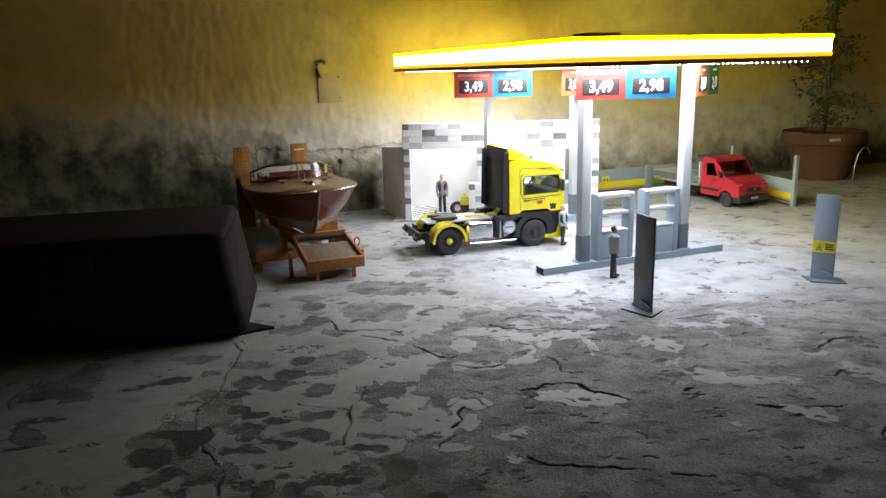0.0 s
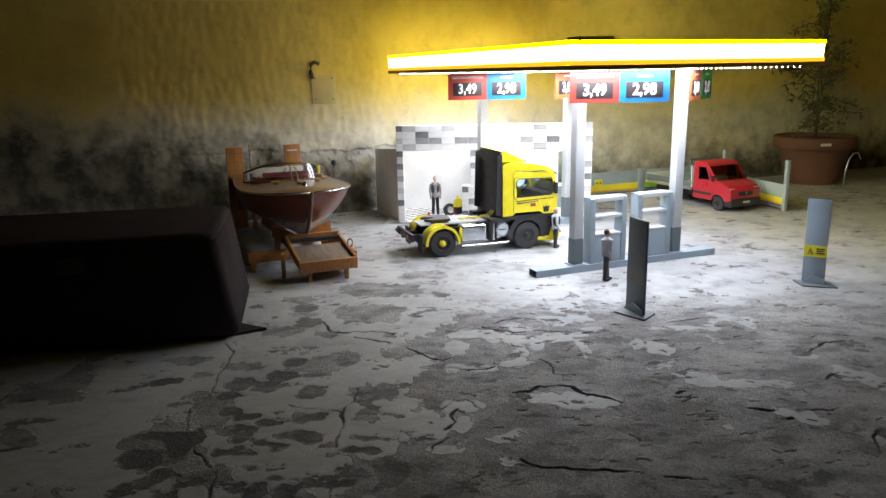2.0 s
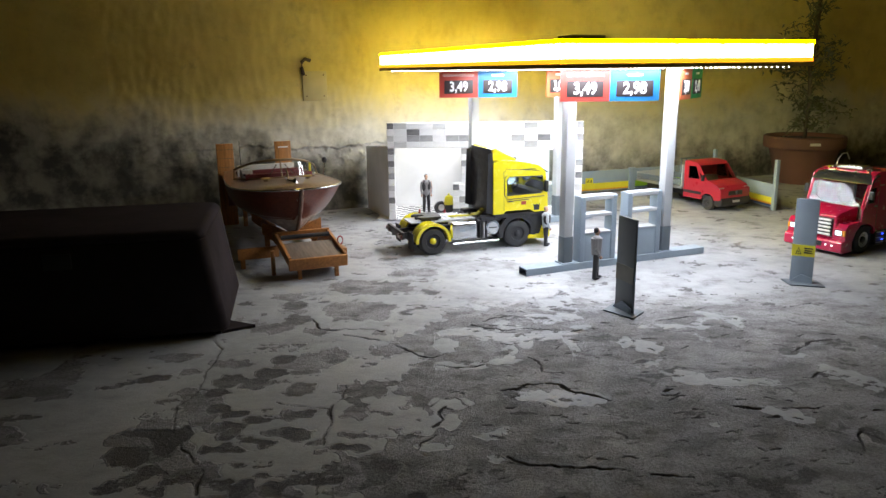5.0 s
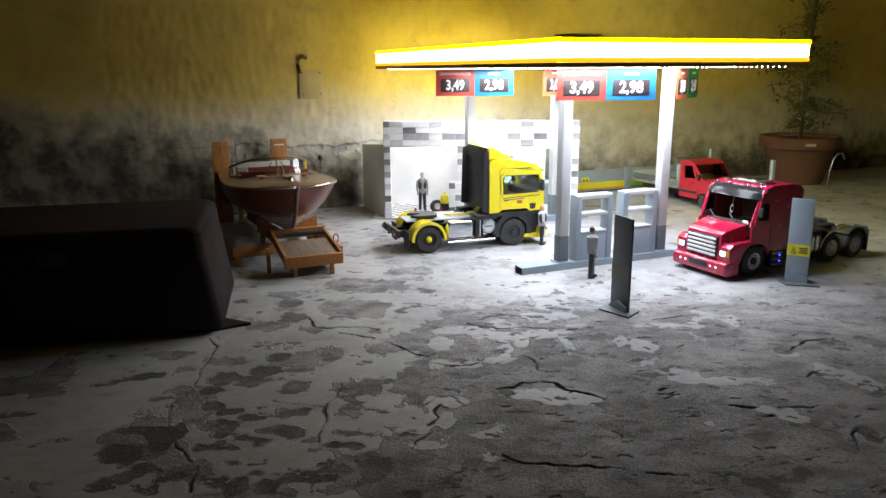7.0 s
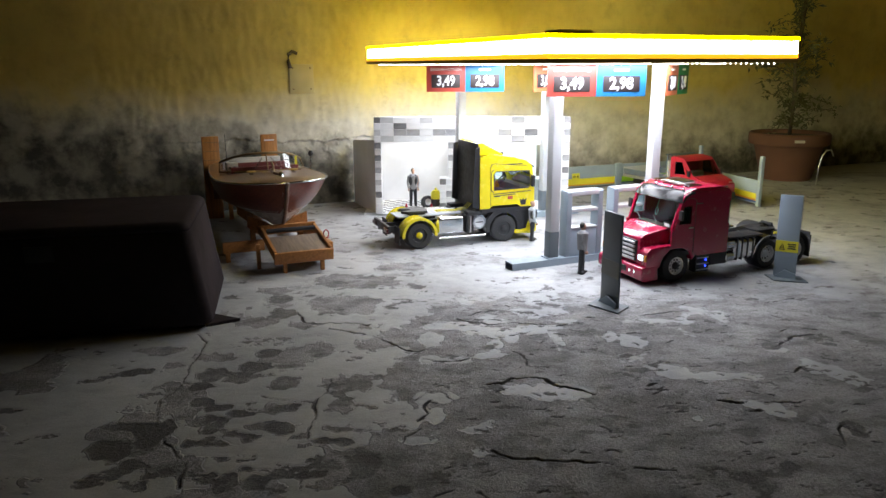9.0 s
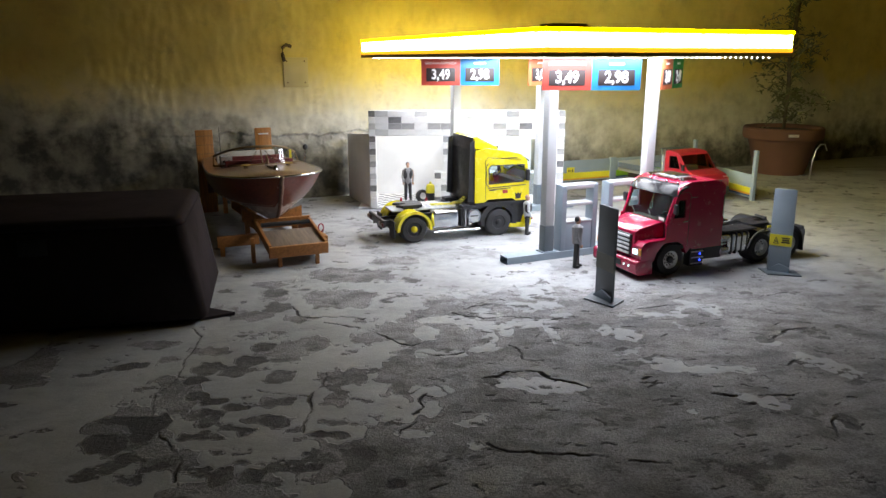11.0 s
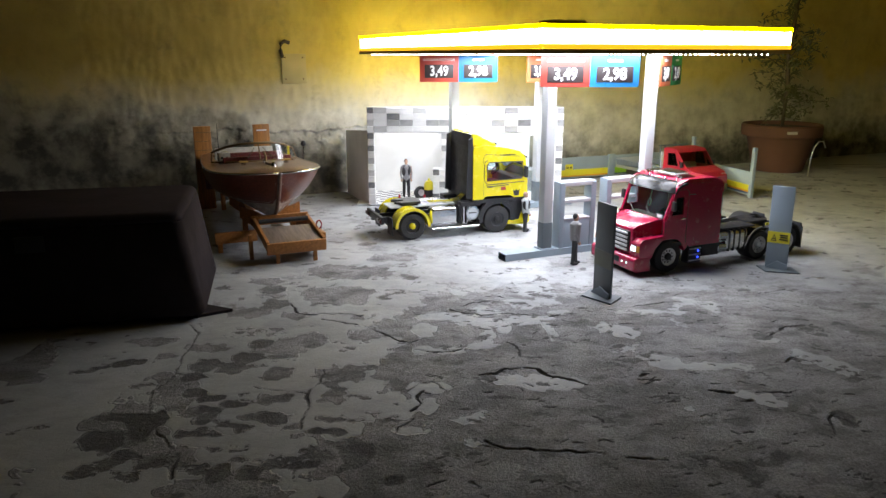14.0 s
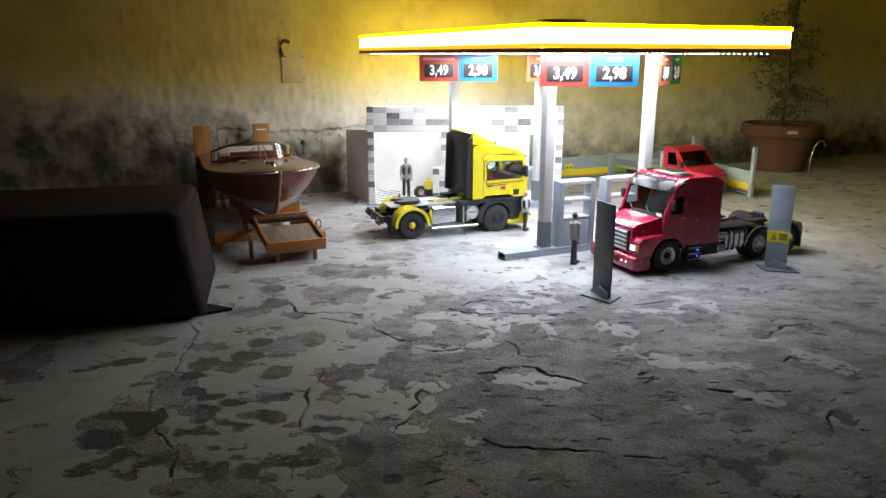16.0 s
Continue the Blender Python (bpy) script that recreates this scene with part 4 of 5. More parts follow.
    tube(bm, pts, 0.003)
    part("wire", bm, M["alu"], hd)


build_pot()

FIT = Matrix.Translation((-0.540, 2.716, 0)) @ Euler((0, 0, U)).to_matrix().to_4x4()
sw = thing("wall_box", FIT, "old pale blank box plate fixed on the plaster wall", "wall box")
part("plate", box(B(), (0, 0.002, 0.466), (0.090, 0.011, 0.105), 0.003), M["old_box"], sw)
for sx in (-1, 1):
    for z in (0.43, 0.505):
        part("screw", cyl(B(), (sx * 0.032, -0.002, z), (sx * 0.032, -0.0055, z), 0.003, 10), M["trim"], sw)
part("cable_stub", tube(B(), [(-0.040, -0.004, 0.505), (-0.046, -0.006, 0.530), (-0.044, -0.004, 0.552), (-0.030, 0.000, 0.562), (-0.012, 0.002, 0.556)], 0.0065, 8), M["bark"], sw, "dark bent cable end")


def dark_case():
    c = thing("dark_case", pose(-0.474, 1.376, 0, 0, 0, 13), "large black case standing on the floor in the dark", "case")
    W, D, H = 0.85, 0.34, 0.222

    def shell(levels, radius=0.020):
        """Rounded oblong rings, one above another: height, and how far the sides lean in."""
        bm = B()
        rings = []
        for z, inset, lean in levels:
            ring = []
            for cx, cy, a0 in ((-radius - lean - inset, radius + inset, -90), (-radius - lean - inset, D - radius - inset, 0), (-W + radius + inset, D - radius - inset, 90), (-W + radius + inset, radius + inset, 180)):
                for k in range(9):
                    a = radians(a0 + 90 * k / 8)
                    ring.append(bm.verts.new((cx + radius * math.cos(a), cy + radius * math.sin(a), z)))
            rings.append(ring)
        for p, q in zip(rings, rings[1:]):
            for k in range(len(p)):
                bm.faces.new((p[k], p[(k + 1) % len(p)], q[(k + 1) % len(p)], q[k]))
        bm.faces.new(rings[0][::-1])
        bm.faces.new(rings[-1])
        return bm
    part("body", shell([(0.010, 0.006, 0.000), (0.016, 0, 0.001), (0.10, 0, 0.014), (H - 0.020, 0, 0.029), (H - 0.018, 0.003, 0.030)]), M["cloth"], c)
    part("lid", shell([(H - 0.018, 0.003, 0.030), (H - 0.016, 0, 0.030), (H - 0.008, 0.001, 0.032), (H - 0.003, 0.005, 0.033), (H, 0.012, 0.034)]), M["cloth"], c)
    for x in (-W + 0.05, -0.05):
        for y in (0.04, D - 0.04):
            part("foot", cyl(B(), (x, y, 0), (x, y, 0.013), 0.014, 12), M["rubber"], c)
    part("latch", box(B(), (-0.3, -0.003, 0.175), (0.05, 0.006, 0.03), 0.002), M["black"], c)
    f = thing("floor_wedge", pose(-0.476, 1.425, 0, 0, 0, 7), "small black wedge on the floor beside the case", "wedge")
    part("wedge", plate(B(), [(-0.024, 0.040), (0.040, 0.000), (-0.024, -0.030)], (), 0.006, lambda a, b, d: (a, b, d)), M["cloth"], f)


dark_case()


# ---- boat on its stand ----
BOAT = pose(-0.700, 2.503, 0, 0, 0, -66)


def build_boat():
    boat = thing("wooden_boat", BOAT, "varnished mahogany model boat with chrome windscreen on a wooden stand", "boat")
    boat.matrix_basis = BOAT @ pose(0, 0, 0.011)
    N = 26
    L = 0.66
    secs = []
    for k in range(N + 1):
        s = k / N
        hb = 0.125 + 0.030 * math.sin(min(1, s / 0.62) * math.pi / 2) if s < 0.62 else 0.155 * math.sqrt(max(0.0, 1 - ((s - 0.62) / 0.38) ** 2.3))
        sheer = 0.178 + 0.028 * s ** 2
        keel = 0.052 + (0.0 if s < 0.72 else 0.118 * ((s - 0.72) / 0.28) ** 2.6)
        chine = max(0.098 + 0.016 * s, keel + 0.003)
        hb = max(hb, 0.003)
        x = L * s
        full = max(0.0, min(1.0, (0.112 - keel) / 0.055)) ** 0.7
        secs.append((x, hb, sheer, keel, min(chine, sheer - 0.012), max(0.002, hb * (0.86 - 0.55 * s ** 2.4) * full)))

    def strip(pick, n):
        bm = B()
        rows = [[bm.verts.new(pick(sec, j / n)) for j in range(n + 1)] for sec in secs]
        for a, b in zip(rows, rows[1:]):
            for j in range(n):
                bm.faces.new((a[j], a[j + 1], b[j + 1], b[j]))
        return bm

    for sd in (-1, 1):
        def side(sec, v, sd=sd):
            x, hb, sh, ke, ch, cb = sec
            bulge = math.sin(v * math.pi) * 0.006
            return (x + 0.02 * v * (x / L) ** 4, sd * (cb + (hb - cb) * v ** 0.8 + bulge * (1 - (x / L) ** 6)), ch + (sh - ch) * v)

        def bottom(sec, v, sd=sd):
            x, hb, sh, ke, ch, cb = sec
            return (x, sd * cb * v, ke + (ch - ke) * v)

        def boot(sec, v, sd=sd):
            x, hb, sh, ke, ch, cb = sec
            return (x + 0.0005, sd * (cb + 0.0070 + 0.004 * v), ch + 0.004 + 0.006 * v)
        hs = part("hull_side", strip(side, 6), M["mahogany"], boat, "dark varnished planked side")
        part("waterline", strip(boot, 1), M["hull_white"], hs, "white waterline stripe")
        part("hull_bottom", strip(bottom, 3), M["hull_white"], boat, "pale painted bottom")
        bm = B()
        tube(bm, [(a[0] + 0.02 * (a[0] / L) ** 4, sd * (a[1] + 0.001), a[2]) for a in secs], 0.0028)
        part("rub_rail", bm, M["chrome"], boat, "bright metal rub rail")
    part("transom", prism(B(), [(-0.004, 0.07), (0.002, 0.06), (0.002, 0.178), (-0.004, 0.178)], -0.118, 0.118), M["mahogany"], boat)

    def deck_at(x, y, sec=None):
        s = max(0, min(1, x / L))
        k = min(N - 1, int(s * N))
        a, b = secs[k], secs[k + 1]
        w = s * N - k
        hb, sh = a[1] * (1 - w) + b[1] * w, a[2] * (1 - w) + b[2] * w
        return hb, sh + 0.014 * max(0.0, 1 - (y / max(hb, 0.01)) ** 2) * min(1, hb / 0.1)
    bm = B()
    for x0, x1, inner in ((0.0, 0.08, 0.0), (0.08, 0.36, 0.72), (0.36, L, 0.0)):
        n = max(2, round((x1 - x0) / 0.02))
        for sd in (-1, 1):
            prev = None
            for i in range(n + 1):
                x = x0 + (x1 - x0) * i / n
                hb, _ = deck_at(x, 0)
                row = []
                for j in range(7):
                    y = hb * (inner + (1 - inner) * j / 6)
                    row.append(bm.verts.new((x + 0.02 * (x / L) ** 4, sd * y, deck_at(x, y)[1])))
                if prev:
                    for j in range(6):
                        bm.faces.new((prev[j], prev[j + 1], row[j + 1], row[j]))
                prev = row
    bmesh.ops.recalc_face_normals(bm, faces=bm.faces[:])
    part("deck", bm, M["deck"], boat, "brown varnished foredeck")
    part("cockpit", box(B(), (0.22, 0, 0.118), (0.27, 0.20, 0.012), 0.003), M["maroon"], boat, "maroon cockpit lining")
    for x in (0.13, 0.27):
        st = part("bench_seat", box(B(), (x, 0, 0.148), (0.055, 0.19, 0.05), 0.008), M["maroon"], boat)
        part("seat_back", box(B(), (x - 0.028, 0, 0.185), (0.014, 0.19, 0.05), 0.006), M["hull_white" if x < 0.2 else "maroon"], st)
    # wrap-round windscreen
    bm, fr, g = B(), B(), B()
    arc = [(-1 + 2 * k / 14) for k in range(15)]
    lo = [(0.405 - 0.10 * abs(a) ** 2.2, 0.128 * a, deck_at(0.39, 0.128 * a)[1] + 0.001) for a in arc]
    hi = [(x - 0.024, y * 0.96, 0.253 - 0.034 * abs(a) ** 2.6) for a, (x, y, z) in zip(arc, lo)]
    tube(fr, lo, 0.0026)
    tube(fr, hi, 0.0036)
    for k in (0, 7, 14):
        cyl(fr, lo[k], hi[k], 0.0020, 8)
    for k in range(14):
        g.faces.new([g.verts.new(p) for p in (lo[k], lo[k + 1], hi[k + 1], hi[k])])
    ws = part("windscreen_frame", fr, M["trim"], boat, "brown and chrome windscreen frame")
    part("windscreen_glass", g, M["glass"], ws)
    part("screen_tape", box(B(), (0.352, 0.094, 0.220), (0.004, 0.007, 0.032), 0.001), M["warn"], ws, "yellow edge strip")
    # deck fittings
    part("bow_light", lathe(B(), [(0, 0), (0.008, 0), (0.006, 0.006), (0.005, 0.012), (0, 0.015)], seg=14), M["chrome"], boat, m=pose(0.60, 0, 0.212))
    hn = part("horn", cyl(B(), (0, 0, 0.006), (0.030, 0, 0.009), 0.002, 10, 0.0045), M["trim"], boat, m=pose(0.45, 0.0, 0.208))
    part("horn_stand", cyl(B(), (0.01, 0, -0.006), (0.01, 0, 0.008), 0.003, 8), M["chrome"], hn)
    part("anchor_line", tube(B(), [(0.452, 0.002, 0.236), (0.466, 0.004, 0.226), (0.485, 0.002, 0.214), (0.510, -0.004, 0.2115), (0.540, -0.002, 0.2125), (0.570, 0.006, 0.2145), (0.598, 0.004, 0.218)], 0.0028), M["trim"], boat, "dark line lying along the foredeck")
    part("flag_mast", cyl(B(), (0.15, -0.085, 0.180), (0.14, -0.085, 0.292), 0.0016, 8, 0.0008), M["black"], boat, "thin dark mast")
    lk = part("side_locker", box(B(), (0.315, -0.092, 0.206), (0.040, 0.034, 0.034), 0.004), M["hull_white"], boat, "white box beside the dashboard")
    for y in (-0.100, -0.086):
        part("dial", cyl(B(), (0.336, y, 0.208), (0.338, y, 0.208), 0.004, 12), M["black"], lk)
    part("dashboard", box(B(), (0.352, 0, 0.198), (0.012, 0.20, 0.026), 0.003), M["maroon"], boat, "maroon dashboard")
    for sy in (-1, 1):
        cl = part("cleat", box(B(), (0.475, sy * 0.06, 0.213), (0.010, 0.026, 0.005), 0.002), M["drip"], boat, "brass deck cleat")
        part("cleat_foot", box(B(), (0.475, sy * 0.06, 0.208), (0.008, 0.012, 0.008), 0.002), M["chrome"], cl)
        part("wiper", cyl(B(), (0.398, sy * 0.035, 0.212), (0.382, sy * 0.012, 0.240), 0.0012, 6), M["chrome"], boat)
    lamp = part("search_lamp", cyl(B(), (0.33, 0.142, 0.190), (0.33, 0.146, 0.232), 0.0018, 8), M["chrome"], boat)
    part("lamp_head", ball(B(), (0.33, 0.146, 0.239), 0.0085, (0.8, 1, 1.1)), M["black"], lamp)
    stem = [(q[0] + 0.004, 0, q[3]) for q in secs if q[0] > 0.70 * L] + [(L + 0.011, 0, secs[-1][2] - 0.016), (L + 0.021, 0, secs[-1][2] + 0.001)]
    part("keel_stem", tube(B(), stem, 0.0055), M["deck"], boat, "light wooden stem post")
    part("steering_wheel", lathe(B(), [(0.018, -0.002), (0.021, 0), (0.018, 0.002), (0.0165, 0), (0.018, -0.002)], seg=20), M["black"], boat, m=pose(0.335, 0.05, 0.195, 0, -60, 0) @ Matrix.Scale(0.8, 4))


build_boat()


def build_stand():
    st = thing("boat_stand", BOAT, "orange-stained wooden boat stand with a tilted ramp table", "boat stand")
    for sy in (-1, 1):
        part("beam", box(B(), (0.26, sy * 0.052, 0.062), (0.62, 0.014, 0.022), 0.002), M["pine"], st)
        for x in (0.02, 0.48):
            part("leg", box(B(), (x, sy * 0.068, 0.036), (0.014, 0.014, 0.072), 0.0015), M["pine"], st)
        part("upright", box(B(), (-0.022, (0.082 if sy > 0 else -0.115), 0.141), (0.010, 0.056, 0.282), 0.002), M["pine_up"], st, "tall orange end board")
    part("side_board", prism(B(), [(0.24, 0.022), (0.752, 0.022), (0.752, 0.066), (0.24, 0.052)], 0.084, 0.096, 0.0015), M["pine"], st, "long sloping side board")
    part("cross_board", box(B(), (0.60, -0.112, 0.040), (0.012, 0.110, 0.030), 0.0015), M["pine"], st)
    part("cross_leg", box(B(), (0.60, -0.155, 0.014), (0.012, 0.012, 0.028), 0.001), M["pine"], st)
    part("text_bar", box(B(), (-0.0155, 0.082, 0.262), (0.002, 0.034, 0.004)), M["letter"], st, "pale printed line")
    for k in range(5):
        part("seam", box(B(), (-0.0163, -0.115, 0.262 - 0.030 * k), (0.001, 0.0545, 0.0016)), M["trim"], st, "dark board joint")
    for x in (0.04, 0.30, 0.50):
        part("cradle", plate(B(), [(-0.085, 0.072), (-0.085, 0.104), (-0.05, 0.092), (0.0, 0.062), (0.05, 0.092), (0.085, 0.104), (0.085, 0.072), (0.06, 0.05), (-0.06, 0.05)], (), 0.010, lambda a, b, d, x=x: (x + d, a, b)), M["pine"], st)
    tb = part("ramp_table", B(), M["pine"], st)
    ang = 8
    m = pose(0.685, 0.012, 0.062, 0, ang, 0)
    for c, s, nm, mt in (((0, -0.072, 0), (0.185, 0.008, 0.024), "side_rail", "pine"), ((0, 0.072, 0), (0.185, 0.008, 0.024), "side_rail", "pine"), ((0.0965, 0, -0.006), (0.009, 0.152, 0.030), "front_rail", "pine"),
                         ((-0.0965, 0, 0.002), (0.008, 0.152, 0.026), "back_rail", "pine"), ((0.030, 0, 0.002), (0.122, 0.135, 0.006), "board", "panel")):
        part(nm, box(B(), c, s, 0.0015), M[mt], tb, m=m)
    part("roller", cyl(B(), (-0.058, -0.066, 0.012), (-0.058, 0.066, 0.012), 0.006, 14), M["black"], tb, "black roller bar", m)
    for x, y, h in ((0.772, 0.060, 0.044), (0.765, -0.035, 0.044), (0.70, -0.090, 0.066)):
        part("leg", box(B(), (x, y, h / 2), (0.010, 0.010, h), 0.001), M["pine"], st)
    bm = B()
    tube(bm, [(0.705, 0.090 + 0.007 * math.cos(0.449 * k), 0.078 + 0.011 * math.sin(0.449 * k)) for k in range(14)], 0.0018, 6, True)
    part("shackle", bm, M["van_red"], st, "small red shackle")


build_stand()


# ---- vehicles ----
def wheel(parent, x, y, r, w, rim_mat, hub_mat, side, hub_label=""):
    """A wheel whose axle lies along y; side: +1 shows its outer face to +y."""
    wh = part("wheel", lathe(B(), [(0.0, -w * 0.38), (r * 0.5, -w * 0.38), (r * 0.5, w * 0.30), (0.0, w * 0.30)], "y", 20), M["black"], parent, m=pose(x, y, r))
    bm = lathe(B(), [(r * 0.57, -w / 2), (r * 0.86, -w / 2), (r * 0.965, -w * 0.40), (r, -w * 0.22), (r, w * 0.22), (r * 0.965, w * 0.40), (r * 0.86, w / 2), (r * 0.57, w / 2), (r * 0.55, 0), (r * 0.57, -w / 2)], "y", 36)
    for k in range(36):
        a = 2 * math.pi * k / 36
        box(bm, (0, 0, 0), (r * 0.09, w * 0.86, r * 0.035), 0, Matrix.Rotation(-a, 4, "Y") @ Matrix.Translation((0, 0, r * 0.985)))
    part("tyre", bm, M["rubber"], wh)
    o = side * w / 2
    rim = lathe(B(), [(r * 0.58, o * 0.96), (r * 0.55, o * 1.02), (r * 0.50, o * 0.94), (r * 0.46, o * 0.62), (r * 0.20, o * 0.60), (r * 0.17, o * 1.0), (0.0, o * 1.04)], "y", 28)
    part("rim", rim, M[rim_mat], wh)
    nb = B()
    for k in range(10):
        a = 2 * math.pi * k / 10
        ball(nb, (r * 0.25 * math.cos(a), o * 0.66, r * 0.25 * math.sin(a)), r * 0.035, seg=6)
    part("wheel_nuts", nb, M[hub_mat], wh)
    hb = B()
    for k in range(10):
        a = 2 * math.pi * (k + 0.5) / 10
        ball(hb, (r * 0.375 * math.cos(a), o * 0.64, r * 0.375 * math.sin(a)), r * 0.062, (1, 0.25, 1), seg=8)
    part("rim_holes", hb, M["black"], wh)
    if hub_label:
        part("hub", lathe(B(), [(r * 0.24, o * 0.7), (r * 0.22, o * 1.08), (r * 0.1, o * 1.25), (0.0, o * 1.27)], "y", 8), M[hub_mat], wh, hub_label)
    return wh


def fender(r0, r1, w, a0, a1, n=14):
    """A curved mudguard band round an axle along y."""
    bm = B()
    rows = []
    for k in range(n + 1):
        a = radians(a0 + (a1 - a0) * k / n)
        rows.append([bm.verts.new((r * math.cos(a), y, r * math.sin(a))) for r, y in ((r0, -w / 2), (r1, -w / 2), (r1, w / 2), (r0, w / 2))])
    for p, q in zip(rows, rows[1:]):
        for j in range(4):
            bm.faces.new((p[j], p[(j + 1) % 4], q[(j + 1) % 4], q[j]))
    bm.faces.new(rows[0])
    bm.faces.new(rows[-1][::-1])
    bmesh.ops.recalc_face_normals(bm, faces=bm.faces[:])
    return bm


def side_sheet(pts, holes, y, thick):
    return plate(B(), pts, holes, thick, lambda a, b, d: (a, y + d, b))


def quad_sheet(a, b, c, d):
    bm = B()
    bm.faces.new([bm.verts.new(p) for p in (a, b, c, d)])
    return bm


def fifth_wheel(tr, x, z):
    fw = part("coupling_plate", plate(B(), [(-0.045, -0.018), (-0.028, -0.036), (0.030, -0.036), (0.036, -0.02), (0.036, 0.02), (0.030, 0.036), (-0.028, 0.036), (-0.045, 0.018), (-0.012, 0.005), (-0.012, -0.005)], (), 0.007, lambda a, b, d: (x + a, b, z + d)), M["black"], tr, "black trailer coupling")
    part("coupling_mount", box(B(), (x, 0, z - 0.010), (0.05, 0.06, 0.018), 0.003), M["black"], fw)


def build_yellow():
    tr = thing("yellow_truck", pose(-0.118, 2.113, 0, 0, 0, 21.2), "yellow model tractor truck with black cab back, parked under the canopy", "truck")
    W = 0.088
    for sy in (-1, 1):
        part("chassis_rail", box(B(), (0.12, sy * 0.028, 0.052), (0.42, 0.010, 0.018), 0.001), M["black"], tr)
        wheel(tr, 0.0, sy * 0.064, 0.0405, 0.046, "black", "yellow", sy, "yellow wheel hub")
        wheel(tr, 0.266, sy * 0.074, 0.0405, 0.026, "black", "black", sy, "black wheel hub")
        mg = part("mudguard", fender(0.047, 0.051, 0.052, -2, 182), M["yellow"], tr, "yellow rear mudguard", pose(0.0, sy * 0.064, 0.0405))
        part("guard_lip", fender(0.045, 0.053, 0.006, -4, 184), M["yellow"], mg, m=pose(0, sy * 0.026, 0))
        part("front_mudguard", fender(0.047, 0.058, 0.024, -8, 188), M["black"], tr, m=pose(0.266, sy * 0.076, 0.0405))
        hole = [(0.230, 0.158), (0.229, 0.203), (0.236, 0.212), (0.344, 0.210), (0.352, 0.172), (0.342, 0.160)]
        shell = [(0.186, 0.104), (0.186, 0.250), (0.192, 0.258), (0.215, 0.262), (0.285, 0.252), (0.340, 0.236), (0.354, 0.222), (0.363, 0.150), (0.362, 0.104), (0.318, 0.104), (0.305, 0.112), (0.228, 0.112), (0.216, 0.104)]
        cs = part("cab_side", side_sheet(shell, [hole], sy * W - 0.002, 0.004), M["yellow"], tr, "yellow cab side with a door window")
        part("side_window", side_sheet(hole, (), sy * W - 0.0005, 0.001), M["glass"], cs)
        part("window_seal", tube(B(), [(x, sy * (W + 0.002), z) for x, z in hole], 0.0016, 6, True), M["black"], cs)
        bm = B()
        o = sy * (W + 0.0022)
        for p, q in (((0.222, 0.212), (0.221, 0.160)), ((0.221, 0.160), (0.229, 0.150)), ((0.222, 0.212), (0.230, 0.218)), ((0.228, 0.146), (0.350, 0.150)), ((0.232, 0.140), (0.300, 0.143))):
            cyl(bm, (p[0], o, p[1]), (q[0], o, q[1]), 0.0012, 6)
        part("pinstripe", bm, M["black"], cs, "thin black stripe")
        part("door_badge", plate(B(), [(0.318, 0.109), (0.334, 0.109), (0.337, 0.128), (0.331, 0.124), (0.326, 0.128), (0.321, 0.124), (0.315, 0.128)], (), 0.001, lambda a, b, d, o=o: (a, o - 0.0005 + d, b)), M["black"], cs, "plain dark badge shape")
        part("door_seam", tube(B(), [(0.220, sy * (W + 0.0021), 0.112), (0.218, sy * (W + 0.0021), 0.225), (0.226, sy * (W + 0.0021), 0.236), (0.335, sy * (W + 0.0021), 0.226)], 0.0007, 6), M["black"], cs)
        part("door_handle", box(B(), (0.240, o, 0.140), (0.018, 0.004, 0.004), 0.001), M["black"], cs)
        part("door_plate", box(B(), (0.283, o, 0.133), (0.016, 0.0012, 0.010)), M["sign_red"], cs)
        mi = part("mirror", box(B(), (0.352, sy * (W + 0.012), 0.180), (0.010, 0.012, 0.034), 0.003), M["black"], tr)
        part("mirror_arm", cyl(B(), (0.350, sy * (W - 0.002), 0.197), (0.352, sy * (W + 0.012), 0.195), 0.002, 8), M["black"], mi)
        part("side_light", box(B(), (0.3625, sy * 0.074, 0.083), (0.010, 0.026, 0.014), 0.003), M["alu"], tr, "front lamp")
        part("tank", prism(B(), [(0.058, 0.036), (0.140, 0.036), (0.140, 0.088), (0.058, 0.088)], sy * 0.046, sy * 0.084, 0.010, 4), M["chrome"], tr, "shiny metal fuel tank")
        part("tank_strap", box(B(), (0.148, sy * 0.065, 0.062), (0.006, 0.040, 0.054), 0.003), M["black"], tr)
        at = part("air_tank", cyl(B(), (0.186, sy * 0.048, 0.066), (0.186, sy * 0.086, 0.066), 0.021, 28), M["alu"], tr, "round metal end tank")
        part("tank_ring", lathe(B(), [(0.0165, -0.001), (0.0205, -0.001), (0.0205, 0.0012), (0.0165, 0.0012), (0.0165, -0.001)], "y", 28), M["chrome"], at, m=pose(0.186, sy * 0.0865, 0.066))
        part("tank_bar", box(B(), (0.186, sy * 0.087, 0.066), (0.024, 0.002, 0.003), 0.0006), M["black"], at)
        for k in range(3):
            part("bracket", box(B(), (0.151 + 0.008 * k, sy * 0.066, 0.062), (0.004, 0.040, 0.052), 0.0015), M[("black", "alu", "black")[k]], at)
        part("side_pipe", cyl(B(), (0.060, sy * 0.086, 0.026), (0.205, sy * 0.086, 0.026), 0.0045, 12), M["chrome"], tr, "chrome side pipe")
        part("sill_panel", box(B(), (0.180, sy * 0.070, 0.092), (0.062, 0.034, 0.012), 0.002), M["black"], tr)
        part("tail_light", box(B(), (-0.092, sy * 0.060, 0.058), (0.006, 0.036, 0.012), 0.002), M["lens"], tr)
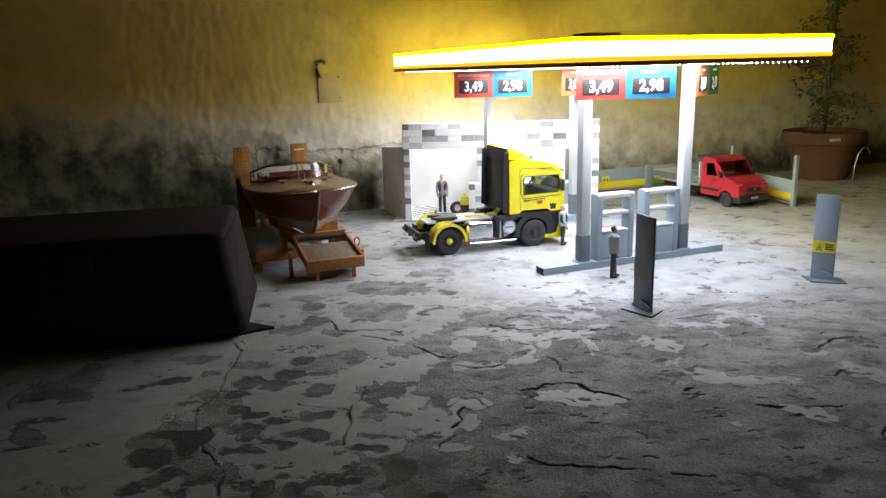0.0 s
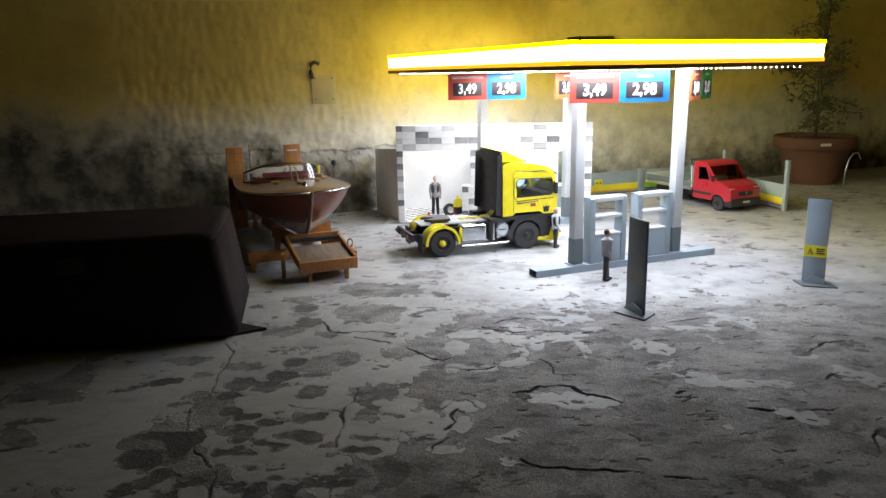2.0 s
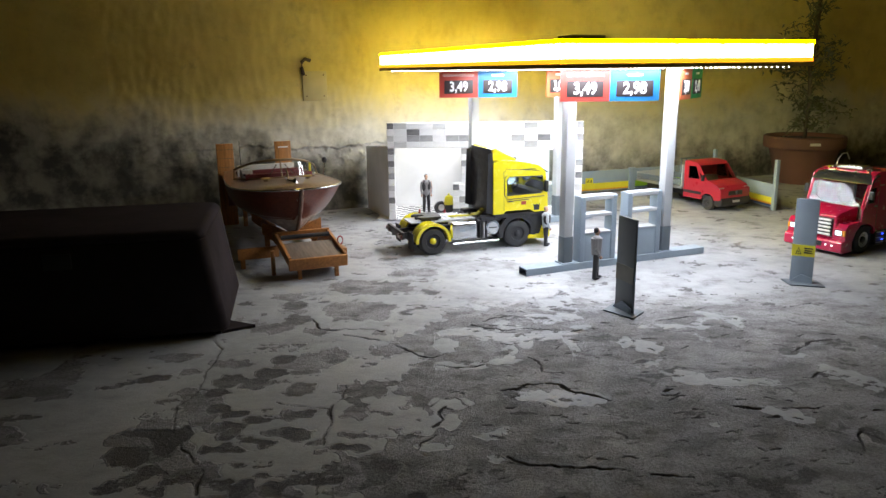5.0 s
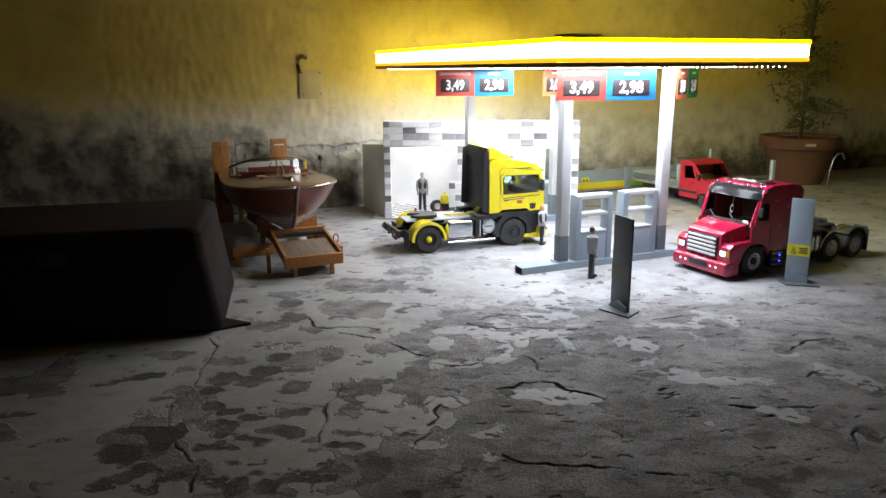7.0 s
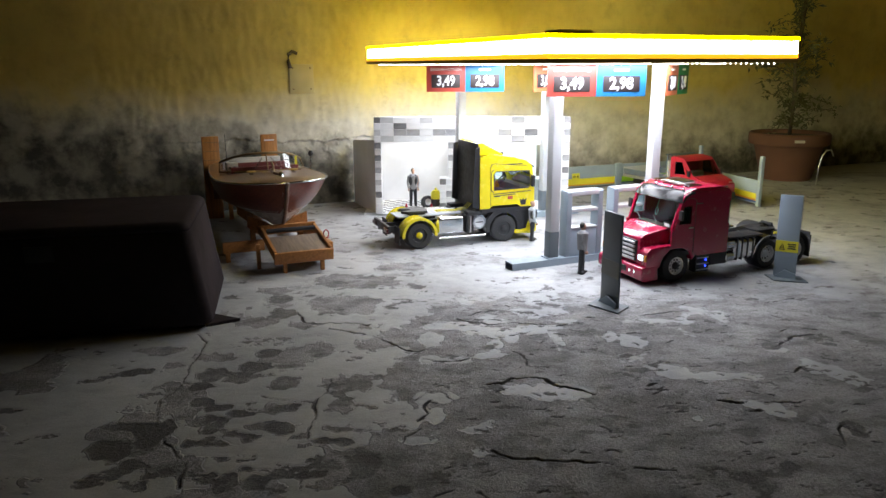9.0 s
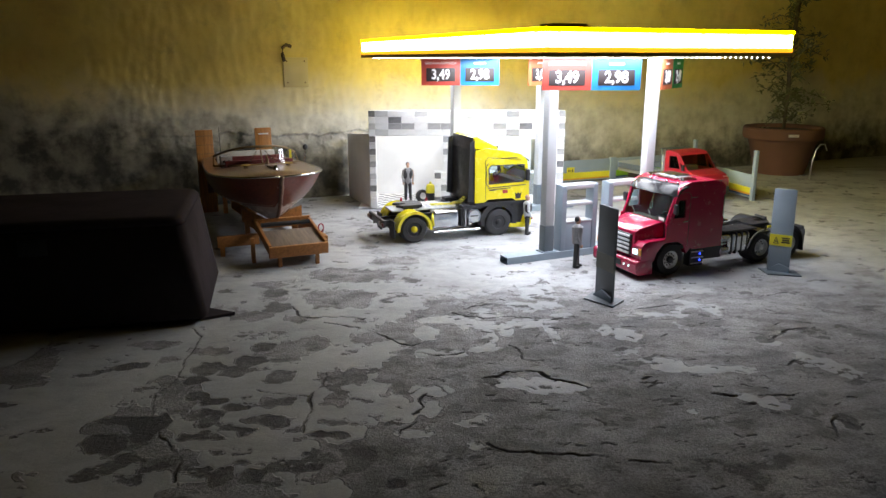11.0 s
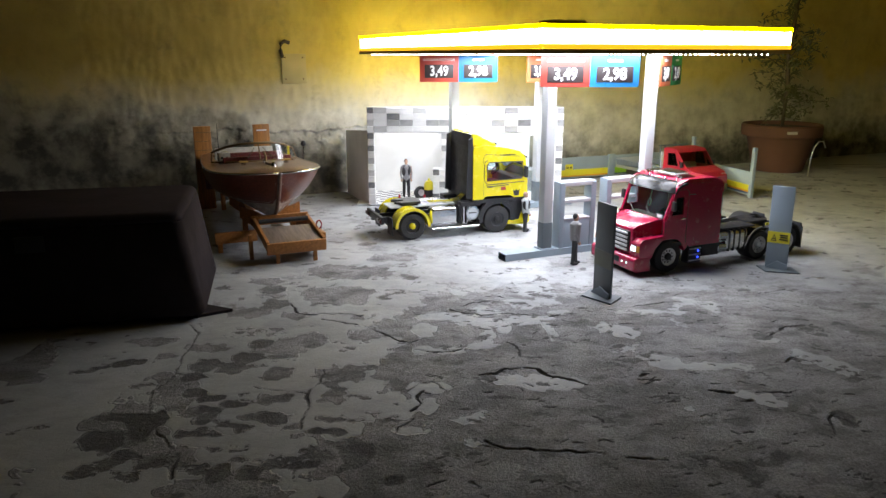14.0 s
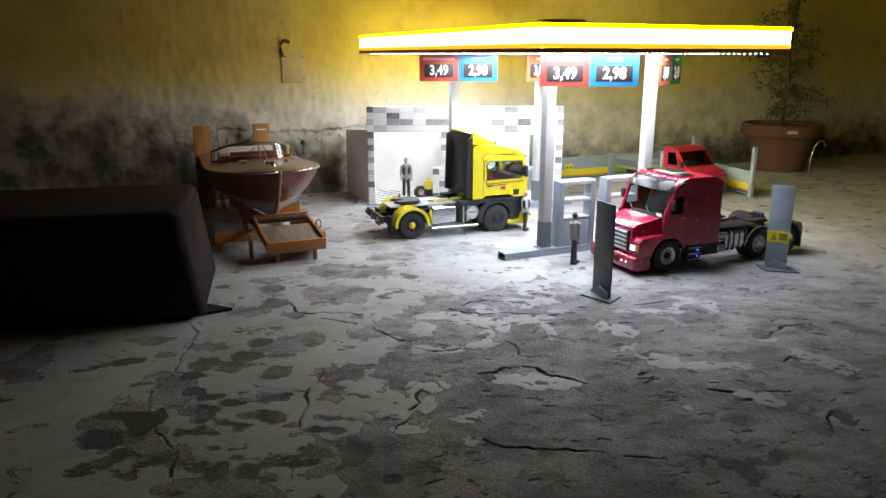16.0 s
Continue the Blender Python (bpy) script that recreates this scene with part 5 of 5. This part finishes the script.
        part("mud_flap", box(B(), (-0.060, sy * 0.064, 0.042), (0.003, 0.044, 0.050)), M["rubber"], tr)
        part("step_panel", box(B(), (0.330, sy * 0.078, 0.066), (0.044, 0.018, 0.072), 0.004), M["black"], tr)
    part("rear_crossmember", box(B(), (-0.086, 0, 0.060), (0.010, 0.150, 0.022), 0.003), M["black"], tr)
    part("rear_cab_wall", box(B(), (0.188, 0, 0.178), (0.006, 2 * W - 0.005, 0.160), 0.001), M["black"], tr, "black cab rear wall")
    part("cab_floor", box(B(), (0.275, 0, 0.116), (0.170, 2 * W - 0.006, 0.010)), M["beige"], tr)
    part("cab_roof", prism(B(), [(0.1865, 0.256), (0.215, 0.2595), (0.285, 0.2495), (0.340, 0.2335), (0.337, 0.229), (0.283, 0.245), (0.190, 0.250)], -W + 0.0022, W - 0.0022), M["yellow"], tr)
    df = part("roof_deflector", prism(B(), [(0.187, 0.261), (0.187, 0.294), (0.198, 0.297), (0.262, 0.263), (0.262, 0.259)], -0.076, 0.076, 0.004, 3), M["yellow"], tr, "yellow roof spoiler")
    part("deflector_back", box(B(), (0.184, 0, 0.276), (0.004, 0.150, 0.036), 0.001), M["black"], df, "black back of the spoiler")
    for sy in (-1, 1):
        part("side_skirt", side_sheet([(0.166, 0.110), (0.186, 0.104), (0.186, 0.286), (0.172, 0.280)], (), sy * (W - 0.003), 0.003), M["black"], tr, "black side fairing")
    for sy in (-1, 1):
        part("roof_rail", tube(B(), [(0.215, sy * (W - 0.003), 0.261), (0.285, sy * (W - 0.003), 0.2515), (0.338, sy * (W - 0.003), 0.2365)], 0.0035, 8), M["yellow"], tr)
        part("text_bar", box(B(), (0.296, sy * (W + 0.0022), 0.232), (0.050, 0.001, 0.0022)), M["black"], tr, "thin dark line of print", pose(0, 0, 0))
        part("wheel_arch_trim", fender(0.058, 0.063, 0.006, 5, 175), M["rubber"], tr, "dark arch trim", pose(0.266, sy * 0.0865, 0.0405))
    part("roof_hatch", box(B(), (0.275, 0, 0.257), (0.030, 0.05, 0.008), 0.002), M["black"], tr)
    ws = part("windscreen", quad_sheet((0.3625, -W + 0.004, 0.155), (0.3625, W - 0.004, 0.155), (0.345, W - 0.006, 0.231), (0.345, -W + 0.006, 0.231)), M["glass"], tr)
    part("sun_visor", prism(B(), [(0.341, 0.236), (0.362, 0.222), (0.363, 0.218), (0.346, 0.227)], -W + 0.002, W - 0.002, 0.001), M["smoked"], ws, "dark sun visor")
    gr = part("front_panel", prism(B(), [(0.356, 0.060), (0.368, 0.060), (0.366, 0.155), (0.356, 0.155)], -W + 0.003, W - 0.003, 0.003), M["yellow"], tr)
    for k in range(4):
        part("grille_slat", box(B(), (0.3685, 0, 0.075 + 0.016 * k), (0.004, 0.10, 0.008), 0.001), M["black"], gr)
    part("lower_trim", box(B(), (0.276, 0, 0.098), (0.172, 2 * W + 0.003, 0.012), 0.002), M["black"], tr, "black sill band")
    part("bumper", prism(B(), [(0.300, 0.022), (0.362, 0.018), (0.374, 0.026), (0.374, 0.052), (0.366, 0.060), (0.345, 0.060), (0.338, 0.036), (0.302, 0.034)], -W, W, 0.003), M["yellow"], tr, "yellow front bumper")
    for sy in (-1, 1):
        st = part("seat", box(B(), (0.262, sy * 0.042, 0.138), (0.045, 0.045, 0.035), 0.008), M["beige"], tr)
        part("seat_back", box(B(), (0.240, sy * 0.042, 0.180), (0.014, 0.042, 0.060), 0.006), M["beige"], st)
    part("dashboard", box(B(), (0.340, 0, 0.145), (0.034, 0.16, 0.034), 0.008), M["beige"], tr)
    part("steering_wheel", lathe(B(), [(0.016, -0.0018), (0.018, 0), (0.016, 0.0018), (0.0145, 0), (0.016, -0.0018)], seg=20), M["black"], tr, m=pose(0.318, 0.042, 0.168, 0, -50, 0))
    fifth_wheel(tr, 0.012, 0.094)
    dk = part("deck_plate", box(B(), (0.050, 0, 0.087), (0.200, 0.074, 0.004), 0.001), M["pale"], tr, "pale metal deck plate")
    for k in range(5):
        part("tread_bar", box(B(), (0.055 + 0.018 * k, 0, 0.0905), (0.004, 0.064, 0.002)), M["alu"], dk)
    bm = B()
    for k in range(3):
        pts = [(0.184, -0.03 + 0.012 * k, 0.112), (0.168, -0.03 + 0.012 * k, 0.098), (0.140, -0.028 + 0.01 * k, 0.0935), (0.100, -0.024 + 0.012 * k, 0.0945), (0.075, -0.020 + 0.01 * k, 0.0935)]
        tube(bm, pts, 0.0011, 6)
    part("air_hoses", bm, M["warn"], tr, "thin yellow air lines")


build_yellow()


def build_red():
    tr = thing("red_truck", pose(0.786, 1.910, 0, 0, 0, 203.6), "glossy dark red bonneted model truck with chrome grille, driving in", "truck")
    W = 0.087
    wheels = []
    for sy in (-1, 1):
        part("chassis_rail", box(B(), (0.10, sy * 0.028, 0.055), (0.46, 0.010, 0.018), 0.001), M["black"], tr)
        for x in (0.0, -0.098):
            wheels.append(wheel(tr, x, sy * 0.063, 0.039, 0.046, "rim", "chrome", sy))
        wheels.append(wheel(tr, 0.295, sy * 0.073, 0.039, 0.026, "rim", "black", sy, "dark wheel hub"))
        part("mudguard", fender(0.046, 0.050, 0.050, 8, 92), M["chrome"], tr, "chrome quarter mudguard", pose(0.0, sy * 0.063, 0.039))
        part("rear_mudguard", fender(0.046, 0.049, 0.050, 40, 175), M["black"], tr, m=pose(-0.098, sy * 0.063, 0.039))
        part("mud_flap", box(B(), (-0.150, sy * 0.063, 0.045), (0.003, 0.046, 0.058)), M["rubber"], tr)
        part("tail_light", box(B(), (-0.148, sy * 0.063, 0.078), (0.006, 0.040, 0.010), 0.002), M["black"], tr)
        tk = part("tank", prism(B(), [(0.040, 0.034), (0.112, 0.034), (0.112, 0.086), (0.040, 0.086)], sy * 0.040, sy * 0.086, 0.011, 4), M["chrome"], tr, "bright metal fuel tank")
        for x in (0.052, 0.070, 0.088, 0.104):
            part("tank_strap", prism(B(), [(x - 0.002, 0.0325), (x + 0.002, 0.0325), (x + 0.002, 0.0875), (x - 0.002, 0.0875)], sy * 0.039, sy * 0.0875, 0.0018), M["black"], tk)
        for z in (0.042, 0.074):
            at = part("air_tank", cyl(B(), (0.112, sy * 0.074, z), (0.136, sy * 0.074, z), 0.013, 18), M["chrome"], tr, "round bright air tank")
            part("tank_cap", ball(B(), (0.136, sy * 0.074, z), 0.0125, (0.35, 1, 1), seg=12), M["alu"], at)
        part("deck_side", box(B(), (0.072, sy * 0.056, 0.091), (0.110, 0.052, 0.004), 0.001), M["black"], tr, "black walkway plate")
        door = [(0.262, 0.142), (0.262, 0.185), (0.286, 0.185), (0.298, 0.142)]
        shell = [(0.142, 0.060), (0.142, 0.211), (0.148, 0.217), (0.274, 0.217), (0.288, 0.208), (0.311, 0.130), (0.318, 0.128), (0.318, 0.088), (0.266, 0.080), (0.236, 0.060)]
        cs = part("cab_side", side_sheet(shell, [door], sy * W - 0.002, 0.004), M["red"], tr, "glossy dark red cab side")
        part("side_window", side_sheet(door, (), sy * W - 0.0005, 0.001), M["glass"], cs)
        part("door_handle", box(B(), (0.262, sy * (W + 0.003), 0.132), (0.014, 0.003, 0.003), 0.001), M["chrome"], cs)
        part("grab_rail", cyl(B(), (0.146, sy * (W + 0.004), 0.135), (0.146, sy * (W + 0.004), 0.190), 0.0014, 8), M["chrome"], cs)
        part("door_seam", tube(B(), [(0.250, sy * (W + 0.0021), 0.070), (0.250, sy * (W + 0.0021), 0.196), (0.258, sy * (W + 0.0021), 0.204), (0.282, sy * (W + 0.0021), 0.202)], 0.0007, 6), M["black"], cs)
        part("name_bar", box(B(), (0.300, sy * (W + 0.0014), 0.108), (0.020, 0.001, 0.003)), M["letter"], cs, "small pale marking")
        part("window_strip", box(B(), (0.239, sy * (W + 0.002), 0.190), (0.020, 0.002, 0.002)), M["chrome"], cs)
        mi = part("mirror", box(B(), (0.300, sy * (W + 0.010), 0.166), (0.007, 0.013, 0.024), 0.003), M["black"], tr)
        part("mirror_arm", cyl(B(), (0.292, sy * (W - 0.002), 0.178), (0.300, sy * (W + 0.010), 0.172), 0.0015, 8), M["black"], mi)
        fd = part("wing", prism(B(), [(0.240, 0.060), (0.246, 0.078), (0.262, 0.090), (0.300, 0.094), (0.376, 0.090), (0.386, 0.080), (0.386, 0.040), (0.348, 0.040), (0.338, 0.064), (0.318, 0.082), (0.280, 0.084), (0.258, 0.070), (0.250, 0.050)], sy * 0.050, sy * (W + 0.001), 0.002), M["red"], tr, "red front wing")
        part("headlamp", box(B(), (0.3865, sy * 0.068, 0.066), (0.006, 0.022, 0.016), 0.003), M["black"], fd, "dark headlamp housing")
        part("headlamp_lens", box(B(), (0.3895, sy * 0.069, 0.066), (0.003, 0.017, 0.0125), 0.0012), M["headlamp"], fd, "lit blue-white lamp glass")
        part("indicator", box(B(), (0.383, sy * 0.0835, 0.066), (0.012, 0.008, 0.016), 0.002), M["amber"], fd, "amber indicator")
        for y in (0.042, 0.060):
            part("fog_lamp", cyl(B(), (0.396, sy * y, 0.030), (0.4005, sy * y, 0.030), 0.0026, 10), M["headlamp"], fd, "small lit fog lamp")
        sp = part("step_box", box(B(), (0.214, sy * 0.074, 0.040), (0.042, 0.024, 0.050), 0.003), M["black"], tr)
        for z in (0.022, 0.037, 0.052):
            part("step", box(B(), (0.214, sy * 0.084, z), (0.036, 0.010, 0.003), 0.001), M["alu"], sp)
        for z in (0.030, 0.046):
            part("step_light", ball(B(), (0.206, sy * 0.0885, z), 0.0021, seg=8), M["led_blue"], sp, "blue step light")
        part("side_skirt", box(B(), (0.162, sy * 0.078, 0.045), (0.056, 0.012, 0.034), 0.003), M["black"], tr)
        for k in range(2):
            part("roof_horn", cyl(B(), (0.214, sy * (0.052 + 0.01 * k), 0.2285), (0.256, sy * (0.052 + 0.01 * k), 0.2285), 0.002, 10, 0.004), M["chrome"], tr)
    part("rear_cab_wall", box(B(), (0.144, 0, 0.138), (0.005, 2 * W - 0.005, 0.154)), M["red"], tr)
    part("cab_floor", box(B(), (0.226, 0, 0.068), (0.160, 2 * W - 0.006, 0.010)), M["black"], tr)
    rf = part("cab_roof", prism(B(), [(0.142, 0.211), (0.146, 0.220), (0.168, 0.227), (0.249, 0.227), (0.280, 0.217), (0.288, 0.208), (0.276, 0.208)], -W + 0.0022, W - 0.0022, 0.002), M["red"], tr)
    vt = part("roof_vent", box(B(), (0.232, 0, 0.2295), (0.052, 0.076, 0.005), 0.002), M["alu"], rf, "flat metal roof vent")
    part("vent_lid", box(B(), (0.229, 0, 0.2335), (0.040, 0.060, 0.004), 0.0015), M["chrome"], vt)
    for y in (-0.07, -0.03, 0.03, 0.07):
        part("marker_lamp", ball(B(), (0.276, y, 0.224), 0.0032, (1.2, 1, 0.9), seg=8), M["chrome"], rf)
    ws = part("windscreen", quad_sheet((0.314, -W + 0.006, 0.130), (0.314, W - 0.006, 0.130), (0.288, W - 0.008, 0.208), (0.288, -W + 0.008, 0.208)), M["glass"], tr)
    for y in (-0.03, 0.035):
        part("wiper", cyl(B(), (0.316, y, 0.132), (0.307, y - 0.03, 0.150), 0.0012, 6), M["black"], ws)
    part("screen_sticker", box(B(), (0.312, 0.062, 0.138), (0.001, 0.018, 0.007)), M["letter"], ws, "small white sticker", pose(0, 0, 0))
    for sy in (-1, 1):
        part("screen_pillar", cyl(B(), (0.314, sy * (W - 0.005), 0.128), (0.286, sy * (W - 0.005), 0.205), 0.004, 8), M["red"], ws)
    part("charm", lathe(B(), [(0.005, -0.001), (0.006, 0), (0.005, 0.001), (0.004, 0), (0.005, -0.001)], seg=14), M["letter"], ws, "white hanging charm", pose(0.294, 0.0, 0.160, 0, 80, 0) @ Matrix.Diagonal((1.8, 1, 1, 1)))
    part("charm_cord", cyl(B(), (0.286, 0, 0.195), (0.294, 0, 0.168), 0.0008, 6), M["letter"], ws)
    bm = B()
    rows = []
    for k in range(17):
        v = -1 + k / 8
        back = 0.020 * abs(v) ** 3
        y = v * (W + 0.003)
        rows.append([bm.verts.new((x - back, y, z - 0.003 * abs(v) ** 4)) for x, z in ((0.276, 0.2215), (0.292, 0.2195), (0.305, 0.210), (0.312, 0.197), (0.309, 0.1965), (0.302, 0.2075), (0.290, 0.215), (0.276, 0.217))])
    for p, q in zip(rows, rows[1:]):
        for k in range(8):
            bm.faces.new((p[k], p[(k + 1) % 8], q[(k + 1) % 8], q[k]))
    bm.faces.new(rows[0][::-1])
    bm.faces.new(rows[-1])
    bmesh.ops.recalc_face_normals(bm, faces=bm.faces[:])
    part("sun_visor", bm, M["dark_chrome"], tr, "glossy dark sun visor")
    hd = part("bonnet", prism(B(), [(0.304, 0.060), (0.304, 0.130), (0.314, 0.132), (0.372, 0.118), (0.384, 0.110), (0.387, 0.048), (0.376, 0.044)], -0.064, 0.064, 0.004, 3, lambda x, z: 1.12 - 0.24 * (x - 0.284) / 0.1 if z > 0.1 else 0.98), M["red"], tr, "sloping red bonnet")
    gf = part("grille", box(B(), (0.387, 0, 0.078), (0.006, 0.098, 0.052), 0.002), M["black"], hd, "black grille with chrome slats")
    for k in range(5):
        part("grille_slat", box(B(), (0.3915, 0, 0.0575 + 0.0102 * k), (0.005, 0.092, 0.0056), 0.0012), M["rim"], gf)
    part("bumper", prism(B(), [(0.348, 0.009), (0.390, 0.008), (0.400, 0.015), (0.400, 0.040), (0.394, 0.046), (0.352, 0.046)], -W - 0.002, W + 0.002, 0.005, 3), M["red"], tr, "red front bumper")
    part("bumper_inset", box(B(), (0.4005, 0, 0.031), (0.003, 0.060, 0.014), 0.001), M["black"], tr)
    for sy in (-1, 1):
        st = part("seat", box(B(), (0.20, sy * 0.042, 0.095), (0.045, 0.045, 0.045), 0.008), M["beige"], tr)
        part("seat_back", box(B(), (0.178, sy * 0.042, 0.140), (0.014, 0.042, 0.070), 0.006), M["beige"], st)
    part("dashboard", box(B(), (0.284, 0, 0.113), (0.034, 0.156, 0.030), 0.008), M["beige"], tr)
    part("steering_wheel", lathe(B(), [(0.016, -0.0018), (0.018, 0), (0.016, 0.0018), (0.0145, 0), (0.016, -0.0018)], seg=20), M["black"], tr, m=pose(0.272, 0.042, 0.138, 0, -50, 0))
    fifth_wheel(tr, -0.045, 0.082)
    part("rear_crossmember", box(B(), (-0.132, 0, 0.060), (0.010, 0.090, 0.022), 0.003), M["black"], tr)
    part("reflector", box(B(), (-0.03, 0.089, 0.094), (0.040, 0.002, 0.006)), M["warn"], tr, "yellow reflective strip")
    bm = B()
    for k in range(3):
        pts = [(0.130, -0.012 + 0.012 * k, 0.13), (0.10, -0.012 + 0.012 * k, 0.10), (0.05, -0.010 + 0.01 * k, 0.088), (0.0, -0.006 + 0.006 * k, 0.092)]
        tube(bm, pts, 0.0018, 6)
    part("air_hoses", bm, M["black"], tr)
    return tr, wheels


RED, RED_WHEELS = build_red()


def build_van():
    vn = thing("red_van", pose(0.850, 2.945, 0, 0, 0, -62), "small red model flatbed van parked by the low rail", "van")
    W = 0.072
    for sy in (-1, 1):
        wheel(vn, 0.0, sy * 0.058, 0.0255, 0.022, "black", "alu", sy)
        wheel(vn, 0.250, sy * 0.060, 0.0255, 0.020, "black", "alu", sy)
        win = [(0.152, 0.108), (0.150, 0.154), (0.188, 0.156), (0.208, 0.110)]
        tri = [(0.215, 0.108), (0.203, 0.140), (0.232, 0.110)]
        shell = [(0.130, 0.036), (0.130, 0.168), (0.138, 0.174), (0.192, 0.170), (0.204, 0.160), (0.246, 0.110), (0.296, 0.094), (0.312, 0.080), (0.314, 0.044), (0.282, 0.040), (0.276, 0.052), (0.262, 0.060), (0.240, 0.060), (0.226, 0.052), (0.220, 0.036)]
        cs = part("cab_side", side_sheet(shell, [win, tri], sy * W - 0.0015, 0.003), M["van_red"], vn, "red cab side and door")
        part("side_window", side_sheet(win, (), sy * W, 0.001), M["glass"], cs)
        part("quarter_window", side_sheet(tri, (), sy * W, 0.001), M["glass"], cs)
        part("rub_strip", box(B(), (0.176, sy * (W + 0.0018), 0.058), (0.086, 0.003, 0.010), 0.001), M["black"], cs, "dark rub strip")
        mi = part("mirror", box(B(), (0.232, sy * (W + 0.010), 0.118), (0.008, 0.012, 0.022), 0.003), M["black"], vn)
        part("headlamp", prism(B(), [(0.292, 0.074), (0.312, 0.072), (0.306, 0.088), (0.292, 0.092)], sy * 0.048, sy * (W + 0.001), 0.002), M["alu"], vn, "clear headlamp")
        part("drop_side", box(B(), (-0.008, sy * 0.072, 0.085), (0.250, 0.004, 0.022), 0.001), M["steel_dark"], vn, "grey drop side")
        part("cage_bar", box(B(), (0.112, sy * 0.060, 0.120), (0.006, 0.006, 0.045)), M["pale"], vn)
    rk = part("ladder_rack", box(B(), (0.104, 0, 0.176), (0.006, 0.150, 0.005), 0.001), M["steel_dark"], vn, "grey rack of thin bars behind the cab")
    for k in range(7):
        part("rack_bar", box(B(), (0.104, -0.066 + 0.022 * k, 0.1235), (0.004, 0.004, 0.100)), M["steel_dark"], rk)
    part("bed", box(B(), (-0.008, 0, 0.066), (0.252, 0.148, 0.010), 0.001), M["alu"], vn, "grey load bed")
    part("tailgate", box(B(), (-0.133, 0, 0.085), (0.004, 0.146, 0.030), 0.001), M["pale"], vn)
    part("headboard", box(B(), (0.116, 0, 0.112), (0.005, 0.146, 0.084), 0.001), M["pale"], vn, "grey headboard")
    part("chassis", box(B(), (0.08, 0, 0.042), (0.40, 0.060, 0.020), 0.002), M["black"], vn)
    part("cab_back", box(B(), (0.132, 0, 0.104), (0.004, 2 * W - 0.004, 0.132)), M["van_red"], vn)
    part("cab_roof", prism(B(), [(0.130, 0.167), (0.138, 0.1745), (0.192, 0.1705), (0.205, 0.160), (0.196, 0.163), (0.136, 0.166)], -W + 0.0016, W - 0.0016), M["van_red"], vn)
    part("windscreen", quad_sheet((0.247, -W + 0.004, 0.112), (0.247, W - 0.004, 0.112), (0.206, W - 0.008, 0.161), (0.206, -W + 0.008, 0.161)), M["glass"], vn)
    bn = part("bonnet", prism(B(), [(0.244, 0.060), (0.244, 0.110), (0.296, 0.095), (0.313, 0.080), (0.314, 0.050)], -W + 0.0016, W - 0.0016, 0.003), M["van_red"], vn)
    part("grille", box(B(), (0.3145, 0, 0.068), (0.003, 0.070, 0.016), 0.002), M["black"], bn)
    part("badge", cyl(B(), (0.315, 0, 0.070), (0.3185, 0, 0.070), 0.006, 14), M["chrome"], bn, "round chrome badge")
    bp = part("bumper", prism(B(), [(0.284, 0.022), (0.312, 0.020), (0.320, 0.028), (0.320, 0.048), (0.312, 0.052), (0.286, 0.050)], -W - 0.001, W + 0.001, 0.003), M["black"], vn, "dark grey bumper")
    part("plate", box(B(), (0.3208, 0, 0.038), (0.0015, 0.034, 0.008)), M["pale"], bp, "blank pale plate")
    part("seat_row", box(B(), (0.160, 0, 0.085), (0.030, 0.12, 0.06), 0.006), M["beige"], vn)
    part("dashboard", box(B(), (0.228, 0, 0.098), (0.030, 0.13, 0.014), 0.004), M["beige"], vn)
    part("floor_pan", box(B(), (0.20, 0, 0.050), (0.13, 2 * W - 0.006, 0.008)), M["black"], vn)


build_van()


# ---- movement ----
# red truck: seconds, rear axle x and y, heading in degrees
DRIVE = [(0.0, 2.280, 2.860, 213.0), (2.0, 1.905, 2.630, 213.0), (3.5, 1.620, 2.449, 212.9), (4.2, 1.481, 2.365, 212.5), (6.3, 1.093, 2.084, 209.4), (6.5, 1.051, 2.061, 209.0), (7.0, 0.965, 2.008, 207.8),
         (7.5, 0.887, 1.961, 206.3), (8.0, 0.841, 1.941, 205.2), (8.5, 0.795, 1.917, 204.0), (8.8, 0.786, 1.910, 203.6), (16.0, 0.786, 1.910, 203.6)]


def glide(t):
    """The drive at t, by cubic pieces with no overshoot."""
    T = [r[0] for r in DRIVE]
    k = max(i for i in range(len(T) - 1) if T[i] <= t + 1e-9)
    h = T[k + 1] - T[k]
    s = (t - T[k]) / h
    out = []
    for c in (1, 2, 3):
        v = [r[c] for r in DRIVE]

        def slope(i):
            if i <= 0 or i >= len(T) - 1:
                return (v[1] - v[0]) / (T[1] - T[0]) if i <= 0 else 0.0
            a, b = (v[i] - v[i - 1]) / (T[i] - T[i - 1]), (v[i + 1] - v[i]) / (T[i + 1] - T[i])
            return 0.0 if a * b <= 0 else 2 * a * b / (a + b)
        m0, m1 = slope(k) * h, slope(k + 1) * h
        out.append((2 * s ** 3 - 3 * s * s + 1) * v[k] + (s ** 3 - 2 * s * s + s) * m0 + (3 * s * s - 2 * s ** 3) * v[k + 1] + (s ** 3 - s * s) * m1)
    return out


def motions():
    times = [0.2 * k for k in range(45)] + [16.0]
    rows, turn, last = [], [0.0], None
    for t in times:
        x, y, a = glide(t)
        rows.append((t, pose(x, y, 0, 0, 0, a)))
        if last:
            turn.append(turn[-1] + math.degrees(math.hypot(x - last[0], y - last[1]) / 0.039))
        last = (x, y)
    walk(RED, rows)
    for wh in RED_WHEELS:
        p = wh.matrix_basis.translation.copy()
        walk(wh, [(t, pose(p.x, p.y, p.z, 0, a, 0)) for t, a in zip(times, turn)])


motions()
